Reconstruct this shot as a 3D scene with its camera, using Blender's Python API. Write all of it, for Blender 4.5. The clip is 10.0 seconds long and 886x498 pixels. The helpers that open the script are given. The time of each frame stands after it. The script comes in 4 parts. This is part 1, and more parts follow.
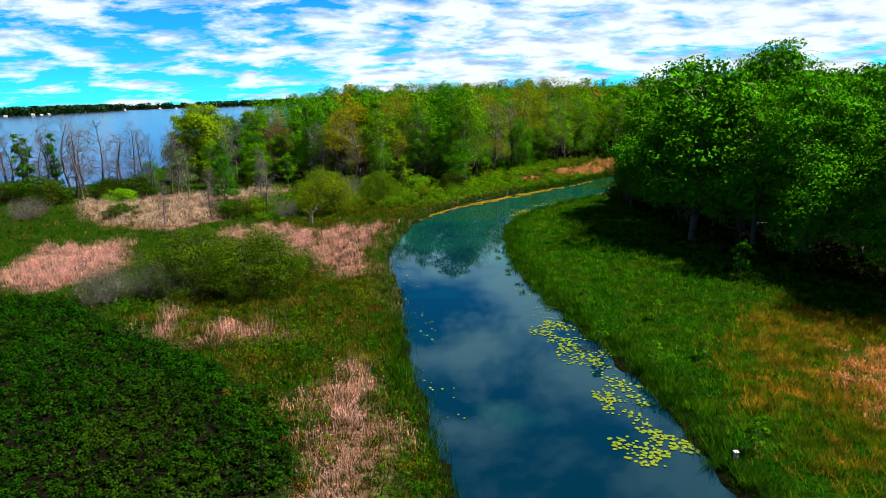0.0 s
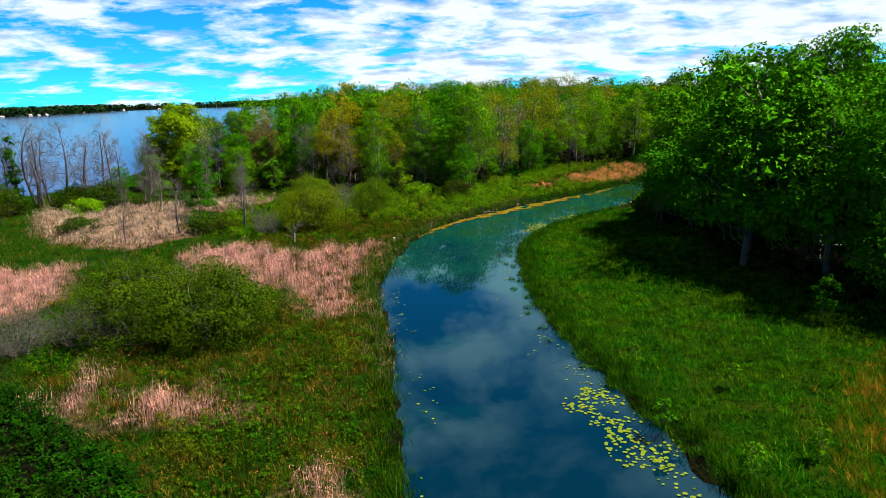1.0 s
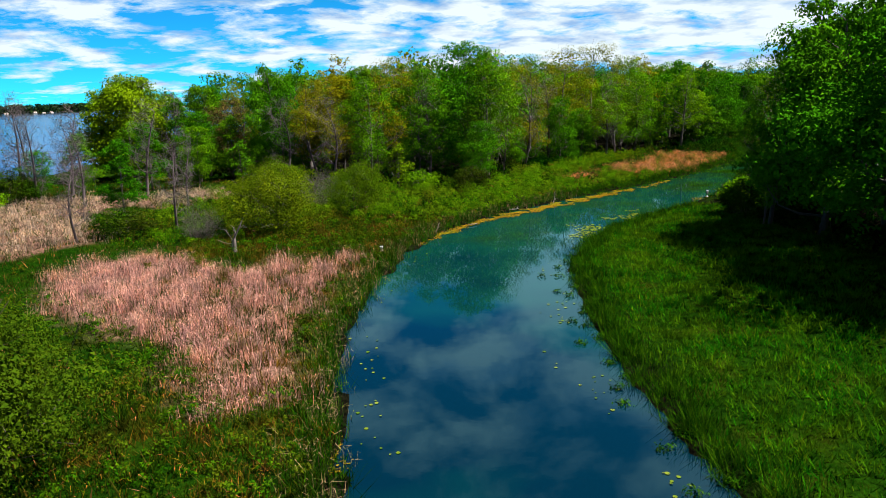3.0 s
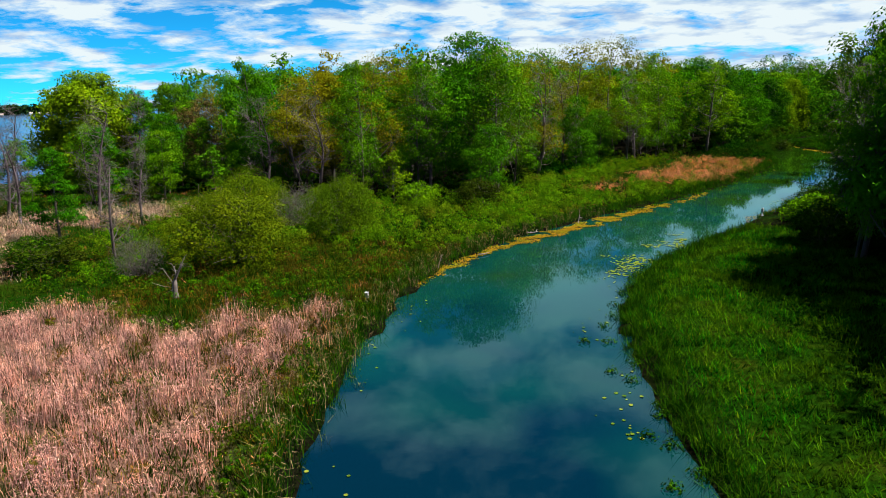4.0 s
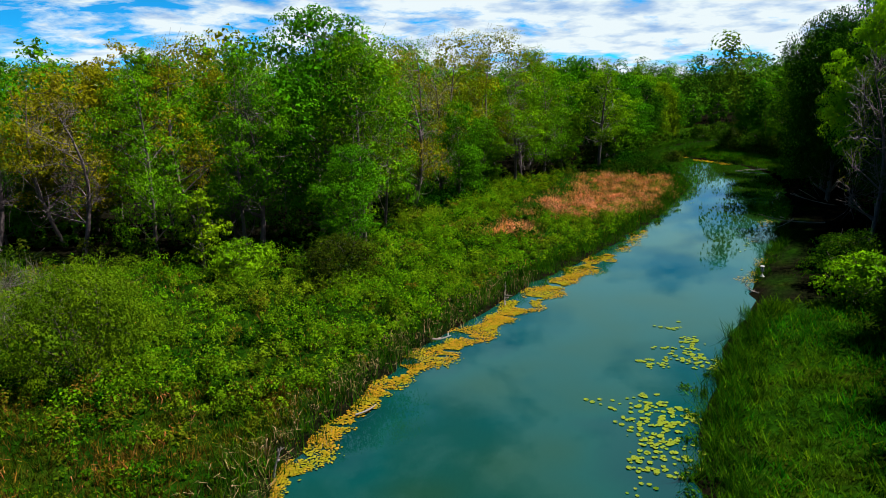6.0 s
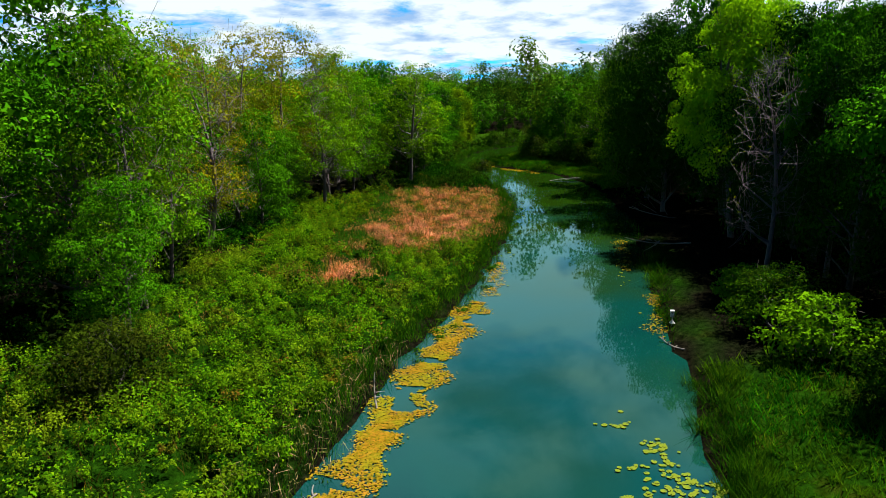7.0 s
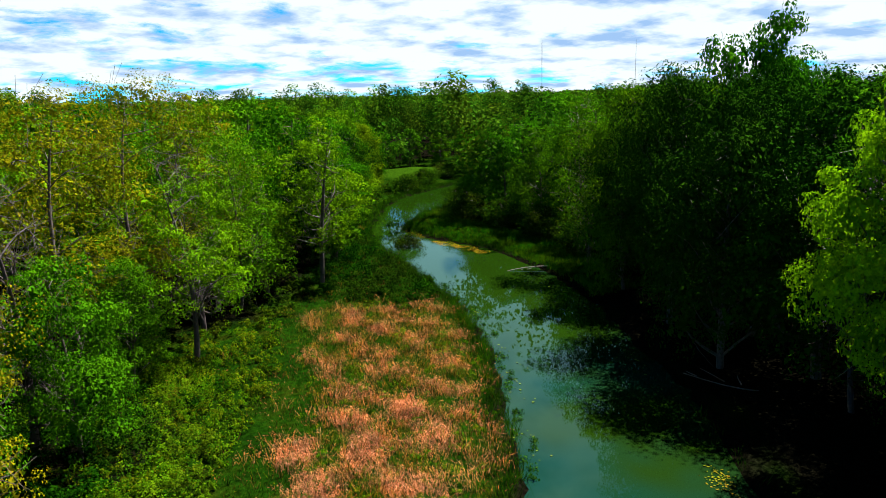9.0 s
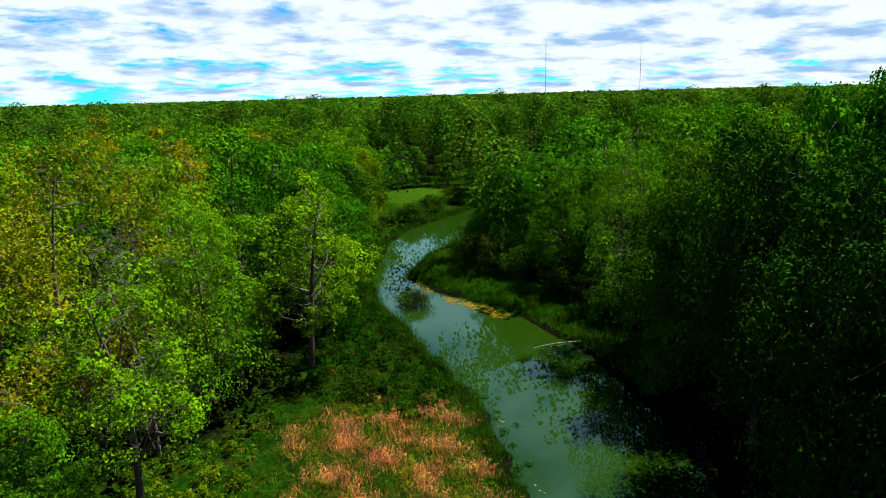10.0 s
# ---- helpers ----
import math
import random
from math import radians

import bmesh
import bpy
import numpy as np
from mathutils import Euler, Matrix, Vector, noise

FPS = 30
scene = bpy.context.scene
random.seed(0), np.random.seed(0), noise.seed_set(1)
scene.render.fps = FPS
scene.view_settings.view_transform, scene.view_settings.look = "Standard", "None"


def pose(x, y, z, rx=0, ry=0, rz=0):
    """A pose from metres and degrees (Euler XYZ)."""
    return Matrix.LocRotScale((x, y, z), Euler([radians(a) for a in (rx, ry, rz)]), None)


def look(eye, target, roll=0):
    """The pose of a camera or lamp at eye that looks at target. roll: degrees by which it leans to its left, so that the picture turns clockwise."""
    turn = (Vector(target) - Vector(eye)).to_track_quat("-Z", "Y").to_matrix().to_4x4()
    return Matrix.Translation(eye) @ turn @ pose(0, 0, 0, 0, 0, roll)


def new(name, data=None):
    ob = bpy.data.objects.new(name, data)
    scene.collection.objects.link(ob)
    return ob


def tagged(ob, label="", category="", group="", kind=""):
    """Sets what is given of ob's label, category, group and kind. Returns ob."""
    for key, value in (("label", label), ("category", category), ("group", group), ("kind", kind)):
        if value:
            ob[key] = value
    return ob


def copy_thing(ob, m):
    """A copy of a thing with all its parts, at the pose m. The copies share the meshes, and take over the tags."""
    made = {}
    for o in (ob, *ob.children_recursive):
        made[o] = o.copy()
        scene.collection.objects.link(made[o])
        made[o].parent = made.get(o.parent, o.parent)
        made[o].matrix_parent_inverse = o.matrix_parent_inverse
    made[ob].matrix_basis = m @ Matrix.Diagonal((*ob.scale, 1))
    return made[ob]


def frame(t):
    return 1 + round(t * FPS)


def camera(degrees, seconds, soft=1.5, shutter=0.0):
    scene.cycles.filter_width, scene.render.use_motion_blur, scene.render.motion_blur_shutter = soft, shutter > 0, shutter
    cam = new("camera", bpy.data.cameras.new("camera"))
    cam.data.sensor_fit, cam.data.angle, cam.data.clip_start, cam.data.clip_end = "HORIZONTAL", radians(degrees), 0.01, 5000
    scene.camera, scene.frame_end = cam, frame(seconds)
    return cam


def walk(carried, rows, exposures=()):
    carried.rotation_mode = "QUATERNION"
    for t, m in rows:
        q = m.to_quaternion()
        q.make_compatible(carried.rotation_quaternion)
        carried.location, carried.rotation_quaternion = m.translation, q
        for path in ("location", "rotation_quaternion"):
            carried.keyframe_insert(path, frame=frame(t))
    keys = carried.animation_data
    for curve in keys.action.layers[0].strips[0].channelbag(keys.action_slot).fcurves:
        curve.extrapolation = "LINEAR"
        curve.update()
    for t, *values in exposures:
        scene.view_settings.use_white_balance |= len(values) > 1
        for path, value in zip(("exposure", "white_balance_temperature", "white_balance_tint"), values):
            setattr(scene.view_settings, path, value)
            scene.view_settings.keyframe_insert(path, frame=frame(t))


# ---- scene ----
cam = camera(64.4, 10.0, soft=0.6)
PATH = [
    (0, (0.893, 1.11, 14.738), (0.876, 3.063, 14.31), -1.6),
    (0.5, (0.799, 6.794, 14.592), (0.781, 8.748, 14.164), -1.6),
    (1, (0.678, 12.562, 14.456), (0.658, 14.516, 14.029), -1.6),
    (1.5, (0.578, 18.223, 13.229), (0.557, 20.177, 12.803), -1.6),
    (2, (0.432, 24.028, 11.586), (0.401, 25.982, 11.16), -1.6),
    (2.5, (0.47, 29.679, 10.631), (0.422, 31.632, 10.205), -1.6),
    (4, (-0.107, 46.838, 10.36), (-0.154, 48.792, 9.934), -1.6),
    (4.5, (-0.225, 52.516, 10.289), (-0.274, 54.469, 9.863), -1.5),
    (5, (-0.32, 58.325, 10.324), (-0.332, 60.279, 9.898), -1.5),
    (5.5, (-0.51, 64.275, 10.357), (-0.35, 66.223, 9.93), -1.5),
    (6, (-0.065, 69.956, 10.443), (0.313, 71.873, 10.016), -1.6),
    (6.2, (0.101, 72.306, 10.517), (0.578, 74.201, 10.09), -1.6),
    (7.3, (1.397, 85.248, 10.627), (2.445, 86.898, 10.2), -1.6),
    (7.5, (2.23, 87.696, 10.782), (3.302, 89.329, 10.355), -1.6),
    (8, (4.468, 93.588, 12.41), (5.602, 95.18, 11.983), -1.6),
    (8.5, (7.023, 99.048, 14.282), (8.235, 100.581, 13.855), -1.7),
    (9, (9.917, 104.451, 16.112), (11.132, 105.982, 15.685), -1.6),
    (9.5, (13.181, 109.304, 17.829), (14.392, 110.837, 17.401), -1.5),
    (10, (16.518, 114.019, 19.453), (17.728, 115.553, 19.024), -1.5),
]
walk(cam, [(t, look(eye, target, roll)) for t, eye, target, roll in PATH], exposures=[(0, 2.5), (2.5, 2.45), (5, 2.24), (6.5, 2.4), (8, 2.58), (10, 2.46)])

# ---- world and sun ----
SUN_EL, SUN_AZ = radians(60), radians(88)      # azimuth clockwise from +y
world = bpy.data.worlds.new("sky")
scene.world = world
world.use_nodes = True
wt = world.node_tree
wt.nodes.clear()


def wn(kind, **sets):
    n = wt.nodes.new(kind)
    for k, v in sets.items():
        n.inputs[k.replace("_", " ")].default_value = v
    return n


def wmath(op, a, b=None, clamp=False):
    n = wt.nodes.new("ShaderNodeMath")
    n.operation, n.use_clamp = op, clamp
    for i, v in enumerate((a, b)):
        if v is None:
            continue
        if isinstance(v, (int, float)):
            n.inputs[i].default_value = v
        else:
            wt.links.new(v, n.inputs[i])
    return n.outputs[0]


def wramp(src, stops):
    n = wt.nodes.new("ShaderNodeValToRGB")
    while len(n.color_ramp.elements) < len(stops):
        n.color_ramp.elements.new(0.5)
    for e, (p, c) in zip(n.color_ramp.elements, stops):
        e.position, e.color = p, (*c, 1)
    wt.links.new(src, n.inputs[0])
    return n.outputs[0]


def wmix(fac, a, b, blend="MIX"):
    n = wt.nodes.new("ShaderNodeMix")
    n.data_type, n.blend_type = "RGBA", blend
    for socket, v in ((n.inputs[0], fac), (n.inputs[6], a), (n.inputs[7], b)):
        if isinstance(v, (int, float)):
            socket.default_value = v
        elif isinstance(v, tuple):
            socket.default_value = (*v, 1)
        else:
            wt.links.new(v, socket)
    return n.outputs[2]


sky = wt.nodes.new("ShaderNodeTexSky")
sky.sky_type, sky.sun_disc, sky.sun_elevation, sky.sun_rotation = "NISHITA", False, SUN_EL, SUN_AZ
sky.altitude = 6000
sky.air_density, sky.dust_density, sky.ozone_density = 1.0, 0.1, 3.0
coord = wt.nodes.new("ShaderNodeTexCoord")
sep = wt.nodes.new("ShaderNodeSeparateXYZ")
wt.links.new(coord.outputs["Generated"], sep.inputs[0])
dz = wmath("ADD", wmath("MAXIMUM", sep.outputs[2], 0.0), 0.17)
comb = wt.nodes.new("ShaderNodeCombineXYZ")
wt.links.new(wmath("DIVIDE", sep.outputs[0], dz), comb.inputs[0])
wt.links.new(wmath("DIVIDE", sep.outputs[1], dz), comb.inputs[1])
big = wn("ShaderNodeTexNoise", Scale=0.33, Detail=3.0, Roughness=0.5)
small = wn("ShaderNodeTexNoise", Scale=2.7, Detail=9.0, Roughness=0.62, Distortion=0.25)
shade = wn("ShaderNodeTexNoise", Scale=2.6, Detail=5.0, Roughness=0.55)
for n in (big, small, shade):
    wt.links.new(comb.outputs[0], n.inputs["Vector"])
# more cloud to the east (+x), open sky low over the lake
lean = wmath("SUBTRACT", wmath("MULTIPLY", sep.outputs[0], 0.09), wmath("MULTIPLY", wmath("MAXIMUM", wmath("SUBTRACT", sep.outputs[2], 0.42), 0.0), 0.45))
thick = wmath("ADD", wmath("ADD", wmath("MULTIPLY", small.outputs[0], 0.62), wmath("MULTIPLY", big.outputs[0], 0.38)), lean)
mask = wramp(thick, [(0.43, (0, 0, 0)), (0.52, (1, 1, 1))])
cloud = wramp(shade.outputs[0], [(0.37, (0.36, 0.58, 0.92)), (0.52, (0.95, 1.07, 1.11))])
blue = wmix(1.0, sky.outputs[0], (0.012, 0.145, 0.19), "MULTIPLY")
bg = wn("ShaderNodeBackground", Strength=0.178)
wt.links.new(wmix(mask, blue, cloud), bg.inputs[0])
wo = wt.nodes.new("ShaderNodeOutputWorld")
wt.links.new(bg.outputs[0], wo.inputs[0])

sun_data = bpy.data.lights.new("sun", "SUN")
sun_data.energy, sun_data.angle, sun_data.color = 5.0, radians(0.6), (1.0, 0.95, 0.86)
sun = new("sun", sun_data)
sun_way = Vector((math.sin(SUN_AZ) * math.cos(SUN_EL), math.cos(SUN_AZ) * math.cos(SUN_EL), math.sin(SUN_EL)))
sun.matrix_world = look(sun_way * 300, (0, 0, 0))


# ---- materials ----
TONE, TREE_TONE = 0.31, 0.44                    # blade and leaf colours


def material(name):
    m = bpy.data.materials.new(name)
    m.use_nodes = True
    m.node_tree.nodes.clear()
    return m, m.node_tree


def node(t, kind, **sets):
    n = t.nodes.new(kind)
    for k, v in sets.items():
        n.inputs[k.replace("_", " ")].default_value = v
    return n


def ramp(t, src, stops):
    n = t.nodes.new("ShaderNodeValToRGB")
    while len(n.color_ramp.elements) < len(stops):
        n.color_ramp.elements.new(0.5)
    for e, (p, c) in zip(n.color_ramp.elements, stops):
        e.position, e.color = p, (*c, 1)
    t.links.new(src, n.inputs[0])
    return n.outputs[0]


def mix(t, fac, a, b, blend="MIX"):
    n = t.nodes.new("ShaderNodeMix")
    n.data_type, n.blend_type = "RGBA", blend
    for socket, v in ((n.inputs[0], fac), (n.inputs[6], a), (n.inputs[7], b)):
        if isinstance(v, (int, float)):
            socket.default_value = v
        elif isinstance(v, tuple):
            socket.default_value = (*v, 1)
        else:
            t.links.new(v, socket)
    return n.outputs[2]


def noise_of(t, scale, detail=4.0, rough=0.55):
    g = t.nodes.new("ShaderNodeNewGeometry")
    n = node(t, "ShaderNodeTexNoise", Scale=scale, Detail=detail, Roughness=rough)
    t.links.new(g.outputs["Position"], n.inputs["Vector"])
    return n.outputs[0]


def finish(t, shader):
    o = t.nodes.new("ShaderNodeOutputMaterial")
    t.links.new(shader, o.inputs[0])


def leaf_mat(name, cols, through_light=0.3, patch=None, patch_scale=0.12, tree_vary=0.0, tuft=0.0):
    """Leaves or blades: each piece takes a colour of its own; patch: a second colour in drifts."""
    m, t = material(name)
    g = t.nodes.new("ShaderNodeNewGeometry")
    k = len(cols) - 1
    if tree_vary:                              # leaves of one tree differ little
        mid = [sum(c[i] for c in cols) / len(cols) for i in range(3)]
        cols = [tuple(mid[i] + 0.4 * (c[i] - mid[i]) for i in range(3)) for c in cols]
    tone = TREE_TONE if tree_vary else TONE
    cols = [tuple(v * tone for v in c) for c in cols]
    patch = patch and tuple(v * tone for v in patch)
    col = ramp(t, g.outputs["Random Per Island"], [(i / k, c) for i, c in enumerate(cols)])
    if patch:
        fac = ramp(t, noise_of(t, patch_scale, 3.0), [(0.45, (0, 0, 0)), (0.62, (1, 1, 1))])
        col = mix(t, fac, col, mix(t, 0.75, col, patch))
    if tuft:
        col = mix(t, 1.0, col, ramp(t, noise_of(t, tuft, 2.0, 0.6), [(0.36, (0.38, 0.42, 0.45)), (0.5, (0.9, 0.9, 0.9)), (0.64, (1.5, 1.35, 1.1))]), "MULTIPLY")
    if tree_vary:
        col = mix(t, 1.0, col, ramp(t, noise_of(t, 0.55, 2.0, 0.6), [(0.36, (0.62, 0.68, 0.8)), (0.5, (0.95, 0.95, 0.95)), (0.64, (1.4, 1.22, 1.0))]), "MULTIPLY")
        info = t.nodes.new("ShaderNodeObjectInfo")
        col = mix(t, tree_vary, col, mix(t, 1.0, col, ramp(t, info.outputs["Random"], [(0, (0.45, 0.75, 0.6)), (0.35, (0.8, 1.1, 0.8)), (0.7, (1.15, 1.05, 0.9)), (1, (1.45, 1.1, 0.8))]), "MULTIPLY"))
    p = node(t, "ShaderNodeBsdfPrincipled", Roughness=0.6)
    p.inputs["Specular IOR Level"].default_value = 0.0
    t.links.new(col, p.inputs["Base Color"])
    tr = t.nodes.new("ShaderNodeBsdfTranslucent")
    t.links.new(col, tr.inputs[0])
    mx = node(t, "ShaderNodeMixShader", Fac=through_light)
    t.links.new(p.outputs[0], mx.inputs[1])
    t.links.new(tr.outputs[0], mx.inputs[2])
    finish(t, mx.outputs[0])
    return m


def plain_mat(name, c1, c2, scale=3.0, rough=0.8, bump=0.3, metal=0.0):
    m, t = material(name)
    f = noise_of(t, scale, 6.0, 0.6)
    p = node(t, "ShaderNodeBsdfPrincipled", Roughness=rough, Metallic=metal)
    t.links.new(ramp(t, f, [(0.35, c1), (0.65, c2)]), p.inputs["Base Color"])
    if bump:
        b = node(t, "ShaderNodeBump", Strength=bump, Distance=0.05)
        t.links.new(noise_of(t, scale * 4, 5.0), b.inputs["Height"])
        t.links.new(b.outputs[0], p.inputs["Normal"])
    finish(t, p.outputs[0])
    return m


def ground_mat():
    m, t = material("marsh_soil")
    at = t.nodes.new("ShaderNodeAttribute")
    at.attribute_name = "cover"
    sp = t.nodes.new("ShaderNodeSeparateColor")
    t.links.new(at.outputs["Color"], sp.inputs[0])
    f = noise_of(t, 0.35, 6.0, 0.65)
    fine = noise_of(t, 3.5, 6.0, 0.7)
    green = ramp(t, f, [(0.3, (0.004, 0.018, 0.001)), (0.5, (0.008, 0.032, 0.0012)), (0.7, (0.022, 0.030, 0.002))])
    litter = ramp(t, fine, [(0.3, (0.09, 0.05, 0.03)), (0.7, (0.20, 0.11, 0.08))])
    # woodland soil and mud, taken near black to carry painted shade under trees
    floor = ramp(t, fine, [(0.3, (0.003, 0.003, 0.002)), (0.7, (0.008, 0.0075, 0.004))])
    lawn = ramp(t, fine, [(0.3, (0.016, 0.055, 0.002)), (0.7, (0.03, 0.075, 0.003))])
    col = mix(t, sp.outputs[0], green, litter)
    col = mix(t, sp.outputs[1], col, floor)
    col = mix(t, sp.outputs[2], col, lawn)
    col = mix(t, 0.85, col, mix(t, 1.0, col, ramp(t, fine, [(0.32, (0.15, 0.15, 0.15)), (0.68, (1.5, 1.5, 1.5))]), "MULTIPLY"))
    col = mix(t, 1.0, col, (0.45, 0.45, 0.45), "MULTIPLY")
    p = node(t, "ShaderNodeBsdfPrincipled", Roughness=0.9)
    p.inputs["Specular IOR Level"].default_value = 0.0
    t.links.new(col, p.inputs["Base Color"])
    b = node(t, "ShaderNodeBump", Strength=0.8, Distance=0.2)
    t.links.new(fine, b.inputs["Height"])
    t.links.new(b.outputs[0], p.inputs["Normal"])
    finish(t, p.outputs[0])
    return m


def water_mat(name, c1, c2, c3, ripple, scale, rough, tint):
    """Murky water under a mirror that Fresnel strengthens towards grazing angles."""
    m, t = material(name)
    g = t.nodes.new("ShaderNodeNewGeometry")
    sp = t.nodes.new("ShaderNodeSeparateXYZ")
    t.links.new(g.outputs["Position"], sp.inputs[0])
    up = node(t, "ShaderNodeMapRange")                 # murk colour: lighter, then greener upstream
    for k, v in (("From Min", 55.0), ("From Max", 165.0), ("To Min", -0.3), ("To Max", 0.55)):
        up.inputs[k].default_value = v
    t.links.new(sp.outputs[1], up.inputs["Value"])
    add = t.nodes.new("ShaderNodeMath")
    t.links.new(up.outputs[0], add.inputs[0])
    t.links.new(noise_of(t, 0.09, 3.0), add.inputs[1])
    b = node(t, "ShaderNodeBump", Strength=ripple, Distance=0.02)
    t.links.new(noise_of(t, scale, 3.0), b.inputs["Height"])
    murk = t.nodes.new("ShaderNodeBsdfDiffuse")
    t.links.new(ramp(t, add.outputs[0], [(0.25, c1), (0.5, c2), (0.8, c3)]), murk.inputs["Color"])
    gloss = node(t, "ShaderNodeBsdfGlossy", Roughness=rough)
    gloss.inputs["Color"].default_value = (*tint, 1)
    t.links.new(b.outputs[0], gloss.inputs["Normal"])
    fr = node(t, "ShaderNodeFresnel", IOR=1.333)
    t.links.new(b.outputs[0], fr.inputs["Normal"])
    mx = t.nodes.new("ShaderNodeMixShader")
    t.links.new(fr.outputs[0], mx.inputs[0])
    t.links.new(murk.outputs[0], mx.inputs[1])
    t.links.new(gloss.outputs[0], mx.inputs[2])
    finish(t, mx.outputs[0])
    return m


M_GROUND = ground_mat()
M_CREEK = water_mat("creek_water", (0.0001, 0.0046, 0.0088), (0.0006, 0.0150, 0.0122), (0.0038, 0.0120, 0.0006), 0.03, 2.5, 0.02, (0.45, 0.84, 1.0))
M_LAKE = water_mat("lake_water", (0.002, 0.008, 0.05), (0.0035, 0.011, 0.058), (0.0035, 0.011, 0.058), 0.9, 0.8, 0.12, (0.62, 0.74, 0.82))
M_BARK = plain_mat("bark", (0.013, 0.010, 0.008), (0.04, 0.030, 0.024), 6.0)
M_BARK_ROSE = plain_mat("grey_rose_bark", (0.014, 0.008, 0.009), (0.038, 0.022, 0.025), 6.0)
M_BARK_RED = plain_mat("reddish_bark", (0.013, 0.009, 0.008), (0.04, 0.026, 0.023), 6.0)
M_DEADWOOD = plain_mat("dead_wood", (0.03, 0.022, 0.02), (0.085, 0.066, 0.058), 5.0)
M_MAPLE = leaf_mat("maple_leaves", [(0.0211, 0.116, 0.00211), (0.0464, 0.211, 0.00423), (0.106, 0.338, 0.00633)], 0.08, tree_vary=0.6)
# maple green lowered: the creek wall's shade is put into the leaf colour
M_SHADED = leaf_mat("shade_darkened_leaves", [(0.00764, 0.0393, 0.00218), (0.0142, 0.0655, 0.00328), (0.0306, 0.104, 0.00437)], 0.05, tree_vary=0.5)
M_GREEN = leaf_mat("green_leaves", [(0.022, 0.11, 0.003), (0.045, 0.18, 0.003), (0.095, 0.24, 0.004)], 0.16, tree_vary=0.8)
# sunlight on the creekside maple is put into this raised leaf colour
M_BRIGHT = leaf_mat("sun_brightened_leaves", [(0.17, 0.474, 0.00395), (0.276, 0.619, 0.00526), (0.423, 0.71, 0.00658)], 0.3, tree_vary=0.2)
M_FRESH = leaf_mat("fresh_leaves", [(0.06, 0.20, 0.003), (0.11, 0.29, 0.003), (0.19, 0.36, 0.004)], 0.2, tree_vary=0.3)
M_YOUNG = leaf_mat("young_leaves", [(0.045, 0.16, 0.003), (0.085, 0.24, 0.004), (0.16, 0.29, 0.005)], 0.2, tree_vary=0.7)
M_BUDS = leaf_mat("bronze_buds", [(0.16, 0.13, 0.005), (0.27, 0.22, 0.005), (0.16, 0.25, 0.005)], 0.25, tree_vary=0.5)
M_GOLD = leaf_mat("golden_leaves", [(0.11, 0.13, 0.004), (0.18, 0.19, 0.004), (0.24, 0.23, 0.004)], 0.2, tree_vary=0.2)
M_BROWN = leaf_mat("brown_leaves", [(0.08, 0.06, 0.02), (0.12, 0.075, 0.03), (0.10, 0.11, 0.02)], 0.2, tree_vary=0.2)
M_WILLOW = leaf_mat("willow_leaves", [(0.085, 0.19, 0.003), (0.14, 0.26, 0.004), (0.21, 0.31, 0.005)], 0.25, tree_vary=0.3)
M_OLIVE = leaf_mat("olive_leaves", [(0.045, 0.10, 0.004), (0.075, 0.14, 0.004), (0.12, 0.185, 0.005)], 0.3, tree_vary=0.6)
M_OLIVE_DARK = leaf_mat("dark_olive_leaves", [(0.021, 0.0562, 0.003), (0.0375, 0.0863, 0.003), (0.0675, 0.116, 0.00375)], 0.2, tree_vary=0.2)
M_RUSTY = leaf_mat("rusty_leaves", [(0.06, 0.10, 0.004), (0.16, 0.13, 0.008), (0.26, 0.13, 0.02)], 0.3, patch=(0.09, 0.16, 0.004), patch_scale=0.5)
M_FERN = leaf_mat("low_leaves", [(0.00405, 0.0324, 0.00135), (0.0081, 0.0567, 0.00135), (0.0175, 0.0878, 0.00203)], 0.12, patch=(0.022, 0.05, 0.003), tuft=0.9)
M_LUSH = leaf_mat("lush_leaves", [(0.050, 0.20, 0.003), (0.095, 0.29, 0.004), (0.19, 0.37, 0.005)], 0.35, patch=(0.17, 0.26, 0.008), patch_scale=0.3, tuft=0.7)
M_HERB = leaf_mat("herb_leaves", [(0.02, 0.104, 0.0024), (0.04, 0.152, 0.0024), (0.088, 0.2, 0.0032)], 0.3, patch=(0.10, 0.11, 0.006), patch_scale=0.35, tuft=0.8)
M_SPRIG = leaf_mat("sprig_leaves", [(0.05, 0.17, 0.003), (0.12, 0.22, 0.004), (0.24, 0.24, 0.006)], 0.3, patch=(0.05, 0.22, 0.004), patch_scale=0.3, tuft=0.8)
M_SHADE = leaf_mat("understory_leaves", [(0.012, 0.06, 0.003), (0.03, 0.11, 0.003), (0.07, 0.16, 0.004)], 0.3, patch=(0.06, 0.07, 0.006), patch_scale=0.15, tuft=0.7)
M_MEADOW = leaf_mat("meadow_blades", [(0.00805, 0.127, 0.0023), (0.0184, 0.196, 0.0023), (0.046, 0.241, 0.00345), (0.149, 0.253, 0.00575)], 0.3, patch=(0.09, 0.19, 0.004), patch_scale=0.32, tuft=1.3)
M_SEDGE = leaf_mat("sedge_blades", [(0.189, 0.216, 0.0054), (0.594, 0.284, 0.0162), (0.783, 0.297, 0.054)], 0.25, patch=(0.07, 0.20, 0.003), patch_scale=0.45, tuft=1.2)
M_MARSH = leaf_mat("marsh_blades", [(0.014, 0.075, 0.003), (0.03, 0.10, 0.004), (0.09, 0.09, 0.010), (0.20, 0.10, 0.03)], 0.3, patch=(0.025, 0.12, 0.003), patch_scale=0.35, tuft=1.0)
